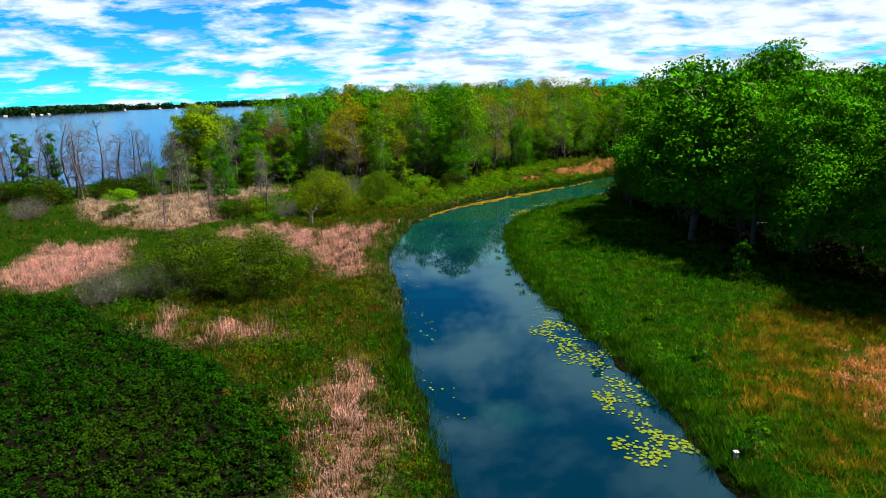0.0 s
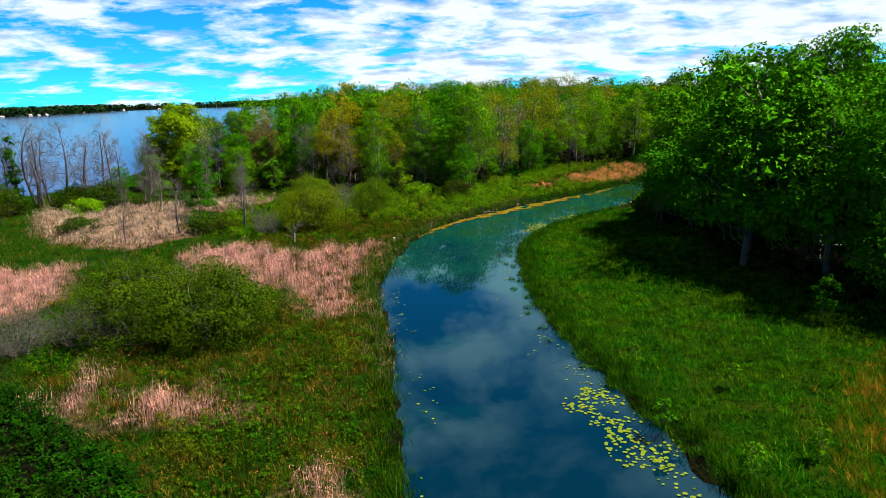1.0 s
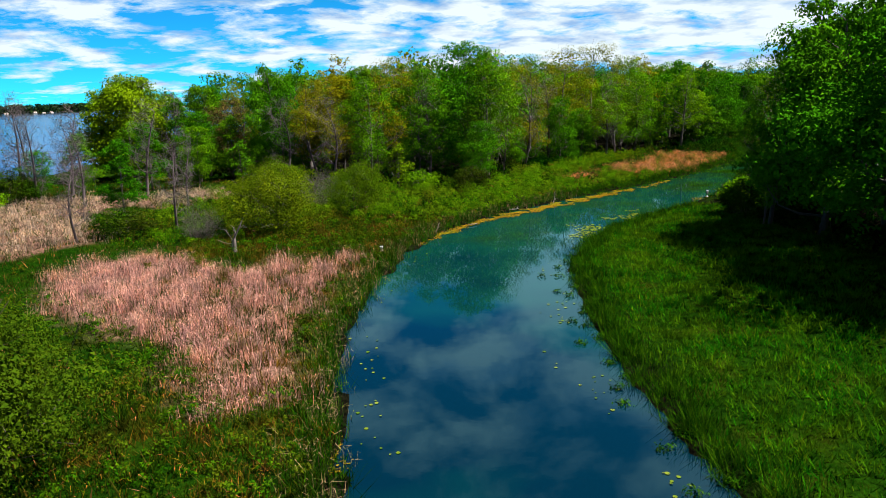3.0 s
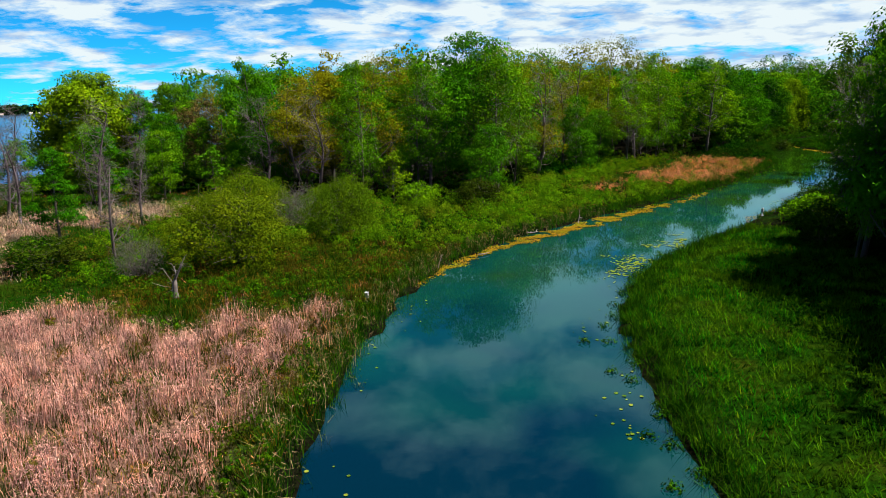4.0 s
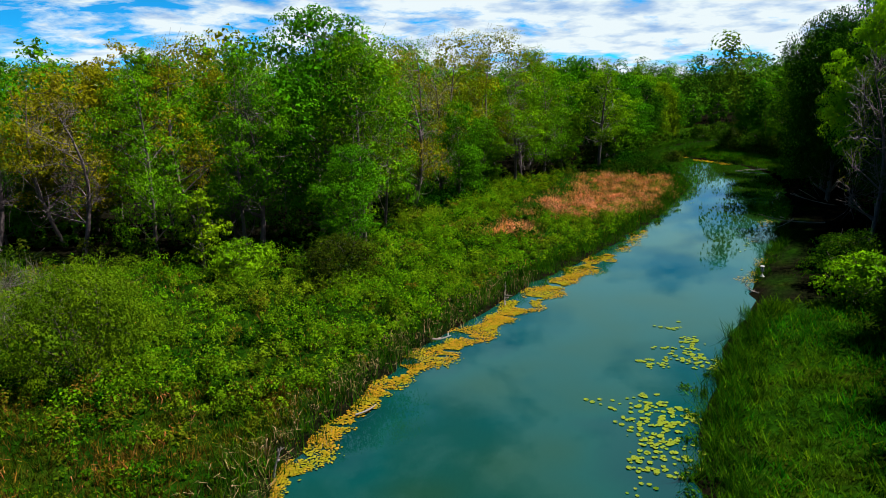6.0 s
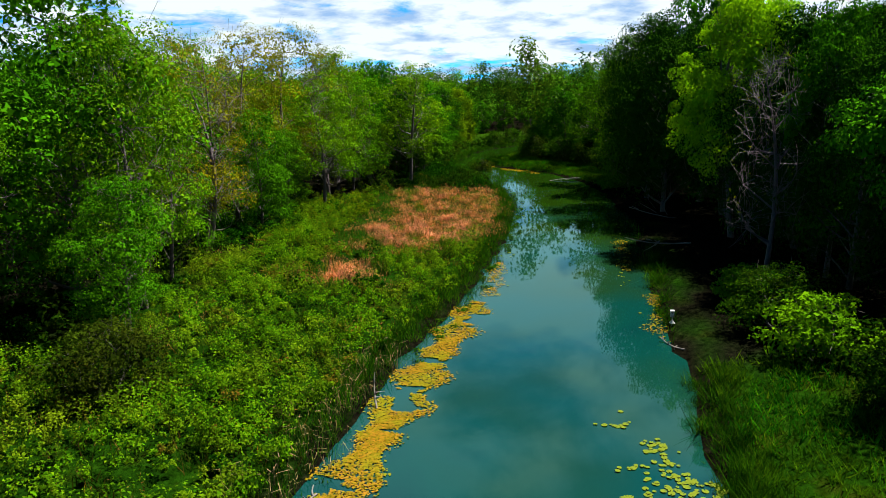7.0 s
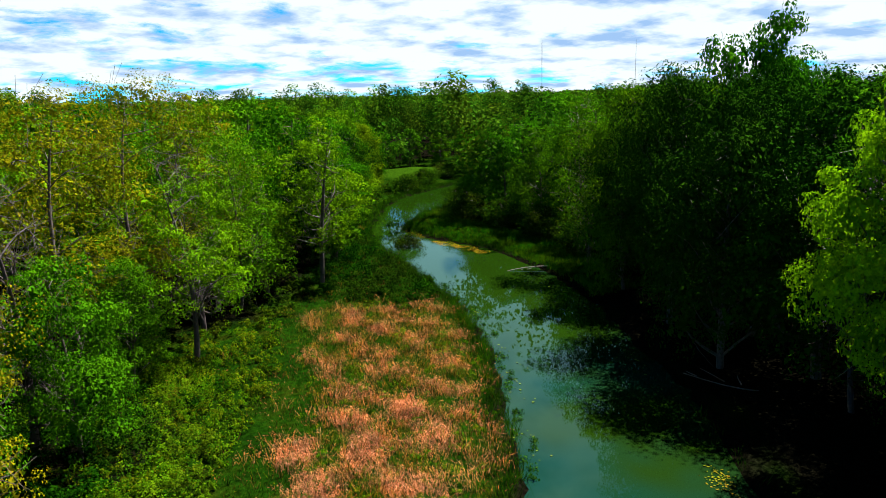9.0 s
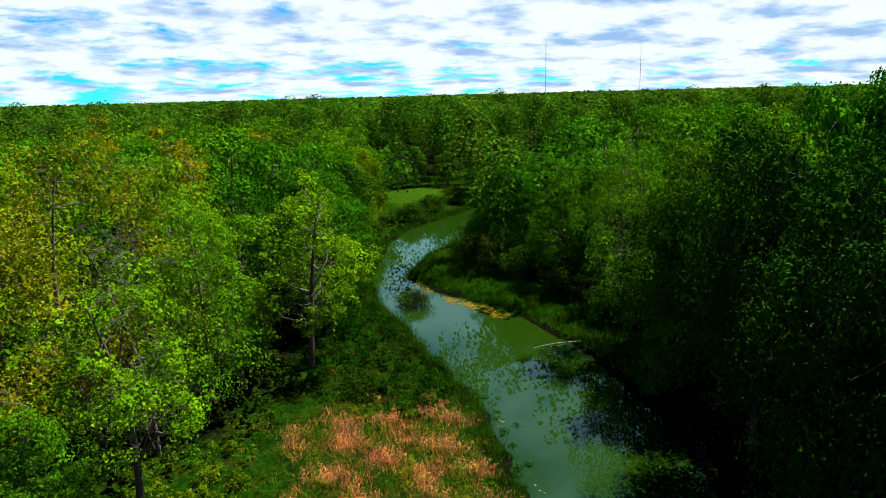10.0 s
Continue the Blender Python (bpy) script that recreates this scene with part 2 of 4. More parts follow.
M_NEAR = leaf_mat("near_blades", [(0.0116, 0.0448, 0.00144), (0.0289, 0.0708, 0.00217), (0.0867, 0.0795, 0.00434)], 0.3, patch=(0.22, 0.11, 0.015), patch_scale=0.45, tuft=1.2)
M_REED = leaf_mat("dead_reeds", [(0.45, 0.16, 0.13), (0.85, 0.36, 0.30), (1.05, 0.50, 0.42), (1.25, 0.78, 0.67)], 0.2, patch=(1.0, 0.55, 0.48), patch_scale=0.45, tuft=1.1)
M_TAN = leaf_mat("tan_reeds", [(0.08, 0.13, 0.01), (0.26, 0.18, 0.08), (0.45, 0.30, 0.18)], 0.2)
M_PALE = leaf_mat("pale_reeds", [(0.36, 0.225, 0.15), (0.75, 0.525, 0.375), (1.08, 0.84, 0.66)], 0.2, tuft=1.0)
M_RUST = leaf_mat("rust_reeds", [(0.50, 0.10, 0.05), (0.90, 0.24, 0.10), (1.05, 0.36, 0.17), (1.25, 0.60, 0.36)], 0.2, patch=(1.0, 0.38, 0.19), patch_scale=0.5, tuft=1.1)
M_DUSK = leaf_mat("dusky_sedge", [(0.08, 0.18, 0.004), (0.30, 0.20, 0.008), (0.50, 0.18, 0.04), (0.55, 0.18, 0.09)], 0.25, patch=(0.10, 0.20, 0.004), patch_scale=0.5, tuft=1.1)
M_BANK = leaf_mat("bank_blades", [(0.012, 0.075, 0.002), (0.028, 0.12, 0.003), (0.07, 0.17, 0.004)], 0.3, tuft=1.3)
M_PAD = leaf_mat("lily_leaves", [(0.0765, 0.145, 0.0085), (0.17, 0.23, 0.017), (0.289, 0.306, 0.0425)], 0.1)
M_SCUM = leaf_mat("floating_weed", [(0.14, 0.12, 0.006), (0.32, 0.20, 0.010), (0.42, 0.20, 0.02)], 0.1, patch=(0.24, 0.24, 0.01), patch_scale=0.8)
M_FAR = leaf_mat("far_leaves", [(0.0235, 0.117, 0.00586), (0.0469, 0.196, 0.00782), (0.0978, 0.254, 0.0117)], 0.2, patch=(0.09, 0.16, 0.008), patch_scale=0.11, tuft=0.09)
# the bluish haze of distance is mixed into this leaf colour
M_SHORE = leaf_mat("far_shore_leaves", [(0.008, 0.030, 0.012), (0.014, 0.045, 0.014), (0.03, 0.07, 0.016)], 0.1, tuft=0.03)
M_WOOD = plain_mat("weathered_wood", (0.07, 0.065, 0.06), (0.15, 0.14, 0.13), 8.0)
M_WHITE = plain_mat("white_paint", (0.12, 0.12, 0.12), (0.17, 0.17, 0.165), 4.0, 0.5, 0.0)
M_ROOF = plain_mat("roof_shingle", (0.08, 0.07, 0.07), (0.20, 0.15, 0.13), 2.0)
M_STEEL = plain_mat("mast_steel", (0.06, 0.055, 0.055), (0.12, 0.11, 0.11), 1.0, 0.5, 0.0)
M_GLASS = plain_mat("window_glass", (0.02, 0.03, 0.04), (0.04, 0.05, 0.06), 1.0, 0.08, 0.0)

# ---- plan ----
rng = np.random.default_rng(7)
LEFT_BANK = [(2, -60), (1.5, 10), (1, 25), (0, 31), (-1.2, 38), (-2.2, 46), (-3.4, 56), (-4.8, 65), (-4.4, 73), (-3.2, 82), (-0.8, 89.5), (2.6, 95), (6, 99.5),
             (12.5, 106.5), (20.5, 114), (30, 124.5), (38.5, 135.5), (44, 145), (47, 154), (50, 162), (52, 169), (57, 178), (69, 192), (77, 198), (90, 203), (130, 220), (200, 240)]
RIGHT_BANK = [(13, -60), (11.5, 10), (11.2, 24), (10.8, 31), (10, 38), (8.8, 45), (7, 54), (6.2, 65), (7, 78), (9.9, 86), (14.2, 92), (19.6, 98), (25.4, 105),
              (33, 114), (42, 124), (52, 139), (56.5, 148), (59, 158), (58.3, 168), (59, 175), (67, 182), (77, 186.5), (90, 192), (130, 208), (200, 226)]
CREEK = np.array(LEFT_BANK + RIGHT_BANK[::-1], float)
LAKE = np.array([(-3000, 60), (-300, 80), (-120, 96), (-78, 112), (-67, 128), (-62, 142), (-66, 170), (-62, 200), (-54, 260), (-50, 400), (-80, 700), (-170, 1200),
                 (-330, 1800), (-480, 1860), (-600, 1700), (-650, 1580), (-705, 1560), (-690, 1400), (-655, 1120), (-700, 1050), (-900, 960), (-1500, 900), (-3000, 850)], float)


def signed(poly, p):
    """Distance of points from a polygon's edge: negative inside."""
    a, b = poly, np.roll(poly, -1, 0)
    best, inside = np.full(len(p), 1e9), np.zeros(len(p), bool)
    for (ax, ay), (bx, by) in zip(a, b):
        ex, ey = bx - ax, by - ay
        k = np.clip(((p[:, 0] - ax) * ex + (p[:, 1] - ay) * ey) / (ex * ex + ey * ey), 0, 1)
        best = np.minimum(best, np.hypot(p[:, 0] - ax - k * ex, p[:, 1] - ay - k * ey))
        if ay != by:
            inside ^= ((ay > p[:, 1]) != (by > p[:, 1])) & (p[:, 0] < ax + (p[:, 1] - ay) * ex / ey)
    return np.where(inside, -best, best)


def wave(x, y):
    """A cheap smooth unevenness between about -1 and 1."""
    return 0.4 * np.sin(x * 0.71 + 1.3 * np.sin(y * 0.37)) + 0.35 * np.sin(y * 0.93 + 1.7 * np.sin(x * 0.41)) + 0.25 * np.sin(x * 2.1 + y * 1.7 + 2 * np.sin(y * 0.8))


def shore(p):
    edge = 0.45 * wave(p[:, 0] * 2.2, p[:, 1] * 2.2)
    return np.minimum(signed(CREEK, p) - 0.4 + edge * 0.9, signed(LAKE, p) + edge)


def step(x, lo, hi):
    k = np.clip((x - lo) / (hi - lo), 0, 1)
    return k * k * (3 - 2 * k)


def height(p):
    d = shore(p)
    land = 0.30 * step(d, -0.1, 0.5) + 0.15 * step(d, 0.5, 6) + 0.12 * wave(p[:, 0] * 0.6, p[:, 1] * 0.6) * step(d, 1, 5)
    lawn = 1.1 * step(-signed(LAWN, p), -6, 6)
    return np.where(d > -0.1, land + lawn, -1.1 * step(-d, 0.1, 4.0))


FERNS = np.array([(-34, 53), (-28, 51.5), (-20, 44), (-13, 38), (-8, 33), (-5.5, 28), (-6, 22), (-8, 14), (-24, 20), (-40, 44)], float)
HOLLOW_SHADE = np.array([(6.5, 126.5), (12.5, 130.5), (18.5, 137), (19, 142), (10, 142), (6, 132)], float)      # soil painted near black as shade under the boughs
EAST_SHADE = np.array([(21.3, 98.6), (26, 103.5), (32, 110), (41, 121), (51, 136.5), (56, 144), (64, 146), (60, 120), (44, 98), (28, 97.5)], float)      # leaf mould painted near black as shade under the trees
LAWN = np.array([(84, 209), (90, 210), (100, 214), (105, 220), (101, 229), (93, 229), (86, 218)], float)
LEFT_WOOD = np.array([(-40, 154), (-40, 146), (-34, 137), (-24, 124), (-12, 117), (0, 115.5), (7, 127), (11, 142), (22, 152), (30, 152), (37, 158), (45, 167), (50, 175), (59, 187), (70, 201), (76, 206),
                      (78, 220), (96, 236), (60, 250), (-20, 250)], float)
RIGHT_WOOD = np.array([(37, 30), (31, 44), (27.5, 52), (25, 60), (24, 70), (26, 80), (27, 90), (32, 101), (38, 111), (47, 122), (58, 138), (66, 150), (74, 166), (84, 180), (100, 188), (150, 204),
                       (170, 185), (125, 140), (85, 95), (62, 60), (58, 30)], float)


def inside(poly, n, gap=0.0):
    """n random points of a polygon; gap: least distance between any two."""
    lo, hi = poly.min(0), poly.max(0)
    out = np.empty((0, 2))
    while len(out) < n:
        p = lo + rng.random((4 * n + 50, 2)) * (hi - lo)
        out = np.vstack([out, p[signed(poly, p) < 0]])
        if gap:
            break
    if not gap:
        return out[:n]
    kept = []
    for q in out:
        if all((q[0] - k[0]) ** 2 + (q[1] - k[1]) ** 2 > gap * gap for k in kept):
            kept.append(q)
            if len(kept) >= n:
                break
    return np.array(kept)


# ---- mesh helpers ----
def raw_mesh(name, verts, faces, mats, smooth=False):
    """A mesh from arrays: verts (n, 3), faces (m, 3 or 4)."""
    me = bpy.data.meshes.new(name)
    verts, faces = np.asarray(verts, np.float32), np.asarray(faces, np.int32)
    k = faces.shape[1]
    me.vertices.add(len(verts))
    me.vertices.foreach_set("co", verts.ravel())
    me.loops.add(faces.size)
    me.loops.foreach_set("vertex_index", faces.ravel())
    me.polygons.add(len(faces))
    me.polygons.foreach_set("loop_start", np.arange(0, faces.size, k, dtype=np.int32))
    me.polygons.foreach_set("use_smooth", np.full(len(faces), smooth))
    me.update(calc_edges=True)
    me.validate()
    for m in mats if isinstance(mats, (list, tuple)) else [mats]:
        me.materials.append(m)
    return me


def part(name, me, parent, label=""):
    ob = new(name, me)
    ob.parent = parent
    return tagged(ob, label)


def unit(v):
    return v / (np.linalg.norm(v, axis=-1, keepdims=True) + 1e-9)


def leaf_quads(at, out, size, r, flat=0.5):
    """Small folded four-cornered leaf sprays at the points, turned mostly outwards and up."""
    n = len(at)
    nor = unit(out * 1.1 + r.normal(size=(n, 3)) * 0.4 + np.array([0, 0, flat * 0.7]))
    u = unit(np.cross(nor, r.normal(size=(n, 3))))
    v = np.cross(nor, u)
    s = (size * (0.6 + 0.8 * r.random(n)))[:, None]
    fold = nor * s * 0.25
    quad = np.stack([at - u * s, at - v * s * 0.62 - fold, at + u * s, at + v * s * 0.62 - fold], 1)
    return quad.reshape(-1, 3), np.arange(4 * n).reshape(-1, 4)


def leaf_tris(at, out, size, r, flat=0.5):
    """The same with three corners, for what stands farther off."""
    v, f = leaf_quads(at, out, size, r, flat)
    v = v.reshape(-1, 4, 3)
    v = np.stack([v[:, 0], v[:, 1] * 1.35 - at * 0.35, v[:, 2] * 0.5 + v[:, 3] * 0.5 + (v[:, 3] - at) * 0.5], 1)
    return v.reshape(-1, 3), np.arange(3 * len(at)).reshape(-1, 3)


def tube(store, pts, radii, sides):
    """Adds a tapered, bent tube to store, a pair of lists of vertices and faces."""
    verts, faces = store
    pts = np.asarray(pts, float)
    along = unit(np.gradient(pts, axis=0))
    ref = np.array([0.31, 0.9, 0.3])
    u = unit(np.cross(along, ref))
    v = np.cross(along, u)
    base = len(verts)
    for p, r, a, b in zip(pts, radii, u, v):
        for k in range(sides):
            w = 2 * math.pi * k / sides
            verts.append(p + r * (math.cos(w) * a + math.sin(w) * b))
    for i in range(len(pts) - 1):
        for k in range(sides):
            q = (k + 1) % sides
            faces.append((base + i * sides + k, base + i * sides + q, base + (i + 1) * sides + q, base + (i + 1) * sides + k))


def bent(a, b, r, sag, n=4):
    """Points from a to b with a random bow."""
    k = np.linspace(0, 1, n)[:, None]
    bow = r.normal(size=3) * sag
    return a + (b - a) * k + bow * np.sin(k * math.pi)


# ---- ground and water ----
def spread(fine_lo, fine_hi, pitch, far_lo, far_hi):
    mid = list(np.arange(fine_lo, fine_hi, pitch))
    up, down, s = [], [], pitch
    x = fine_hi
    while x < far_hi:
        up.append(x)
        s *= 1.25
        x += s
    s, x = pitch, fine_lo - pitch
    while x > far_lo:
        down.append(x)
        s *= 1.25
        x -= s
    return np.array([far_lo] + down[::-1] + mid + up + [far_hi])


def build_ground():
    xs, ys = spread(-75, 112, 1.1, -4500, 4500), spread(12, 236, 1.1, -4500, 4500)
    gx, gy = np.meshgrid(xs, ys)
    p = np.stack([gx.ravel(), gy.ravel()], 1)
    h = height(p)
    i = np.arange(len(p)).reshape(gx.shape)
    faces = np.stack([i[:-1, :-1], i[:-1, 1:], i[1:, 1:], i[1:, :-1]], -1).reshape(-1, 4)
    me = raw_mesh("ground", np.c_[p, h], faces, M_GROUND, True)
    reed = np.zeros(len(p))
    for poly in REED_BEDS:
        reed = np.maximum(reed, step(-signed(poly, p) + 0.8 * wave(p[:, 0] * 1.5, p[:, 1] * 1.5), -0.6, 0.6))
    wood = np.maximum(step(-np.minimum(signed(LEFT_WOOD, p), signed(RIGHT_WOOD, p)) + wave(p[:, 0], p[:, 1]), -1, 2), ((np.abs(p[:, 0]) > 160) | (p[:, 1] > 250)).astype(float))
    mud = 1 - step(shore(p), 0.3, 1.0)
    # under the boughs and the east trees, shade is painted as near-black floor
    wood = np.maximum(wood, step(-np.minimum(np.minimum(signed(FERNS, p), signed(EAST_SHADE, p)), signed(HOLLOW_SHADE, p)) + 0.7 * wave(p[:, 0], p[:, 1]), -0.8, 0.8))
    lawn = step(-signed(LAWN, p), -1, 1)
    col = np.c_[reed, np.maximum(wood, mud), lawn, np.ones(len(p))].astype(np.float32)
    att = me.color_attributes.new("cover", "FLOAT_COLOR", "POINT")
    att.data.foreach_set("color", col.ravel())
    tagged(new("ground", me), "marshy ground of grass, reed litter and woodland soil, blackened for shade under trees", "ground", kind="structure")


def build_water():
    def sheet(name, corners, mat, label):
        bm = bmesh.new()
        bm.faces.new([bm.verts.new((x, y, 0.0)) for x, y in corners])
        me = bpy.data.meshes.new(name)
        bm.to_mesh(me)
        bm.free()
        me.materials.append(mat)
        tagged(new(name, me), label, "water", kind="structure")
    sheet("creek_water", [(-9, -80), (30, -80), (30, 90), (220, 200), (220, 260), (60, 260), (-9, 120)], M_CREEK, "calm teal creek water that mirrors clouds and trees")
    sheet("lake_water", [(-4000, 40), (-55, 40), (-55, 200), (-40, 420), (-60, 2000), (-4000, 2000)], M_LAKE, "wide wind-ruffled blue lake water")


REED_BEDS = [np.array(b, float) for b in (
    [(-37, 57), (-31, 54), (-28.5, 60), (-29, 66), (-33, 73), (-40, 71)],
    [(-54, 104), (-46, 111), (-36, 111), (-33, 102), (-27, 86), (-31, 80), (-40, 84), (-48, 94)],
    [(-24, 78), (-19, 81), (-13, 76), (-7, 80), (-6, 74), (-7.5, 69), (-5.5, 58), (-8, 56), (-12, 63), (-17, 66), (-22, 71)],
    [(-19.5, 44), (-17, 41.5), (-16, 44), (-18, 47)],
    [(-15, 42), (-13, 46.5), (-9, 42.5), (-12, 41)],
    [(-7, 34), (-3.8, 37), (-2.6, 32), (-1.4, 28.5), (-2.2, 24), (-4.5, 23), (-4.6, 29)],
    [(-39, 108), (-28, 117), (-24, 113), (-27, 103)],
)]
RUST_BEDS = [np.array(b, float) for b in (
    [(19, 123), (18.5, 128), (24, 134), (28, 141), (32, 149.5), (39.5, 149.5), (42.3, 145), (40, 140), (35, 132), (30, 126.5), (25, 122)],
    [(18.5, 29), (19, 33), (21.5, 37), (27, 37), (25, 29), (21, 26)],
    [(12, 120.5), (14.5, 123), (18, 121.5), (15.5, 116.5), (13, 117)],
    [(18.5, 126), (22, 131), (27, 134), (32.5, 133), (29.5, 127.5), (25, 122)],
)]
build_ground()
build_water()


# ---- trees ----
def tree_meshes(kind, h, wide, seed, lobes, leaves, size, clear, mat, bark, twigs=3, hang=0.0, lobe=0.25, leaf_flat=0.3, stems=1, fine=True, girth=1.0):
    """Trunk, limbs and crown of one tree: h high, wide across; clear: the share of the height below the crown."""
    r = np.random.default_rng(seed)
    trunk = limbs = ([], [])
    base_r = (0.016 * h + 0.05) * girth
    tops, cents = [], []
    for s in range(stems):
        off = np.array([math.cos(2.4 * s), math.sin(2.4 * s), 0]) * (0.0 if stems == 1 else 0.25 * wide)
        top = np.array([r.normal() * 0.04 * h, r.normal() * 0.04 * h, h * (0.86 - 0.08 * r.random())]) + off
        pts = bent(off * 0.25 + np.array([0, 0, -0.3]), top, r, 0.03 * h, 7)
        tops.append(pts)
        tube(trunk, pts, np.linspace(1, 0.12, 7) ** 0.8 * base_r / stems ** 0.5, 7)
    for k in range(lobes):
        f = (k + 0.5) / lobes
        zc = clear + (1 - clear) * (0.08 + 0.86 * f)
        reach = math.sin(math.pi * min(1, 0.22 + 0.74 * f)) ** 0.7 * wide / 2 * (0.45 + 0.5 * r.random())
        a = k * 2.39996 + r.normal() * 0.5
        c = np.array([math.cos(a) * reach, math.sin(a) * reach, zc * h * (1 - lobe * 0.25) + r.normal() * 0.03 * h])
        pts = tops[k % stems]
        start_z = max(clear * h * 0.6, c[2] - reach * (0.5 + 0.5 * r.random()))
        i = np.interp(start_z, pts[:, 2], np.arange(len(pts)))
        a0 = pts[int(i)] + (pts[min(int(i) + 1, len(pts) - 1)] - pts[int(i)]) * (i - int(i))
        way = bent(a0, c, r, 0.06 * wide, 5)
        thick = base_r * 0.34 * (1.1 - 0.6 * f)
        tube(limbs, way[:: (1 if fine else 2)], np.linspace(thick, thick * 0.25, 5 if fine else 3), 4 if fine else 3)
        rad = wide * lobe * (0.65 + 0.6 * r.random()) * (0.8 if f > 0.85 else 1)
        cents.append((c, rad))
        for _ in range(twigs):
            q = way[r.integers(2, 5)]
            d = unit(r.normal(size=3) + np.array([0, 0, 0.5])) * rad * (0.7 + 0.5 * r.random())
            tube(limbs, bent(q, q + d, r, 0.1 * rad, 3), np.linspace(thick * 0.24, 0.01, 3), 3)
    at, out, deep = [], [], []
    rads = np.array([q for _, q in cents])
    area = rads ** 2 / (rads ** 2).sum()
    mid = np.array([c for c, _ in cents])
    squash = np.array([1.08, 1.08, 0.75])
    for k, (c, rad) in enumerate(cents):
        per = max(12, int(leaves * area[k] * 1.7))
        # sprays gather in small domed tufts round the bough's head, over a heart of larger leaves added to block light
        tuft = unit(r.normal(size=(max(6, int(5 + 2.2 * rad * rad)), 3)) + np.array([0, 0, 0.45]))
        dome = rad * r.uniform(0.22, 0.42, len(tuft))
        head = c + tuft * (rad - 0.4 * dome)[:, None] * squash
        pick = r.integers(0, len(tuft), per)
        d = unit(r.normal(size=(per, 3)) + np.array([0, 0, 0.4]))
        p = head[pick] + d * (dome[pick] * (1.1 - 0.45 * r.random(per) ** 2))[:, None] * np.array([1.1, 1.1, 0.7])
        heart = r.random(per) < 0.17
        p[heart] = c + d[heart] * (rad * 0.72 * r.random(heart.sum()) ** 0.4)[:, None] * squash
        # those buried in a neighbouring head are left away
        far = np.linalg.norm((p[:, None] - mid[None]) / squash, axis=2) / rads[None]
        far[:, k] = 9
        keep = (far.min(1) > 0.62) | heart
        if hang:
            p[:, 2] -= hang * rad * r.random(per) ** 2
        at.append(p[keep])
        out.append(unit(d + 0.35 * tuft[pick])[keep])
        deep.append(heart[keep].astype(float))
    at, out, deep = np.vstack(at), np.vstack(out), np.concatenate(deep)
    if len(at) > leaves:
        pick = r.permutation(len(at))[:leaves]
        at, out, deep = at[pick], out[pick], deep[pick]
    lv, lf = leaf_tris(at, out, size * (0.8 + 0.9 * deep), r, leaf_flat)
    return (raw_mesh(kind + "_trunk", np.array(trunk[0]), trunk[1], bark, True), raw_mesh(kind + "_crown", lv, lf, mat))


KINDS = {}


def kind(key, name, label, category, **spec):
    """One kind of tree: the height h is the one it is built at."""
    KINDS[key] = dict(name=name, label=label, category=category, spec=spec, proto=None)


def plant(key, x, y, h=None, turn=None, wide=1.0, label=None, group="trees of the woods"):
    k = KINDS[key]
    h0 = k["spec"]["h"]
    s = (h or h0) / h0
    turn = rng.random() * 360 if turn is None else turn
    m = pose(x, y, float(height(np.array([[x, y]], float))[0]), 0, 0, turn) @ Matrix.Diagonal((s * wide, s * wide, s, 1))
    if k["proto"] is None:
        root = tagged(new(k["name"]), k["label"], k["category"], group)
        for n, me in zip(("trunk", "crown"), tree_meshes(key, **k["spec"])):
            part(n, me, root)
        k["proto"] = root
        root.matrix_basis = m
    else:
        scale = k["proto"].scale.copy()
        root = copy_thing(k["proto"], m @ Matrix.Diagonal((1 / scale[0], 1 / scale[1], 1 / scale[2], 1)))
    if label:
        root["label"] = label
    root["group"] = group
    return root


FULL = dict(lobes=24, twigs=2)
kind("maple", "maple_tree", "tall dense dark green maple tree at the wood's edge", "tree", h=16, wide=10, seed=1, leaves=26000, size=0.144, clear=0.12, mat=M_MAPLE, bark=M_BARK, **FULL)
kind("maple2", "maple_tree", "broad dark green maple tree with hanging lower boughs", "tree", h=15, wide=11, seed=2, leaves=26000, size=0.149, clear=0.08, mat=M_MAPLE, bark=M_BARK, **FULL)
kind("alder", "alder_tree", "tall alder tree leaning over the creek bank, leaves darkened for shade", "tree", h=16, wide=10, seed=41, leaves=27000, size=0.122, clear=0.12, mat=M_SHADED, bark=M_BARK, **FULL)
kind("alder2", "alder_tree", "dense alder tree on the bank, leaves darkened for shade", "tree", h=15, wide=10.5, seed=42, leaves=27000, size=0.122, clear=0.06, mat=M_SHADED, bark=M_BARK, **FULL)
kind("bright", "maple_tree", "green maple tree in fresh leaf by the creek, brightened as if sunlit", "tree", h=16, wide=10.5, seed=3, leaves=40000, size=0.118, clear=0.3, mat=M_BRIGHT, bark=M_BARK, lobes=20, twigs=4, lobe=0.21)
kind("green", "ash_tree", "mid-green broadleaf tree with a rounded crown", "tree", h=15, wide=8, seed=4, leaves=22000, size=0.108, girth=0.7, clear=0.08, mat=M_GREEN, bark=M_BARK, **FULL)
kind("green2", "ash_tree", "slim mid-green tree with an uneven crown", "tree", h=15, wide=6.5, seed=5, leaves=17000, size=0.108, girth=0.7, clear=0.10, mat=M_GREEN, bark=M_BARK, lobes=18, twigs=4)
kind("young", "poplar_tree", "thinly leaved yellow-green tree with visible boughs", "tree", h=15, wide=7, seed=6, leaves=15000, size=0.082, girth=0.6, clear=0.12, mat=M_YOUNG, bark=M_BARK_RED, lobes=20, twigs=7)
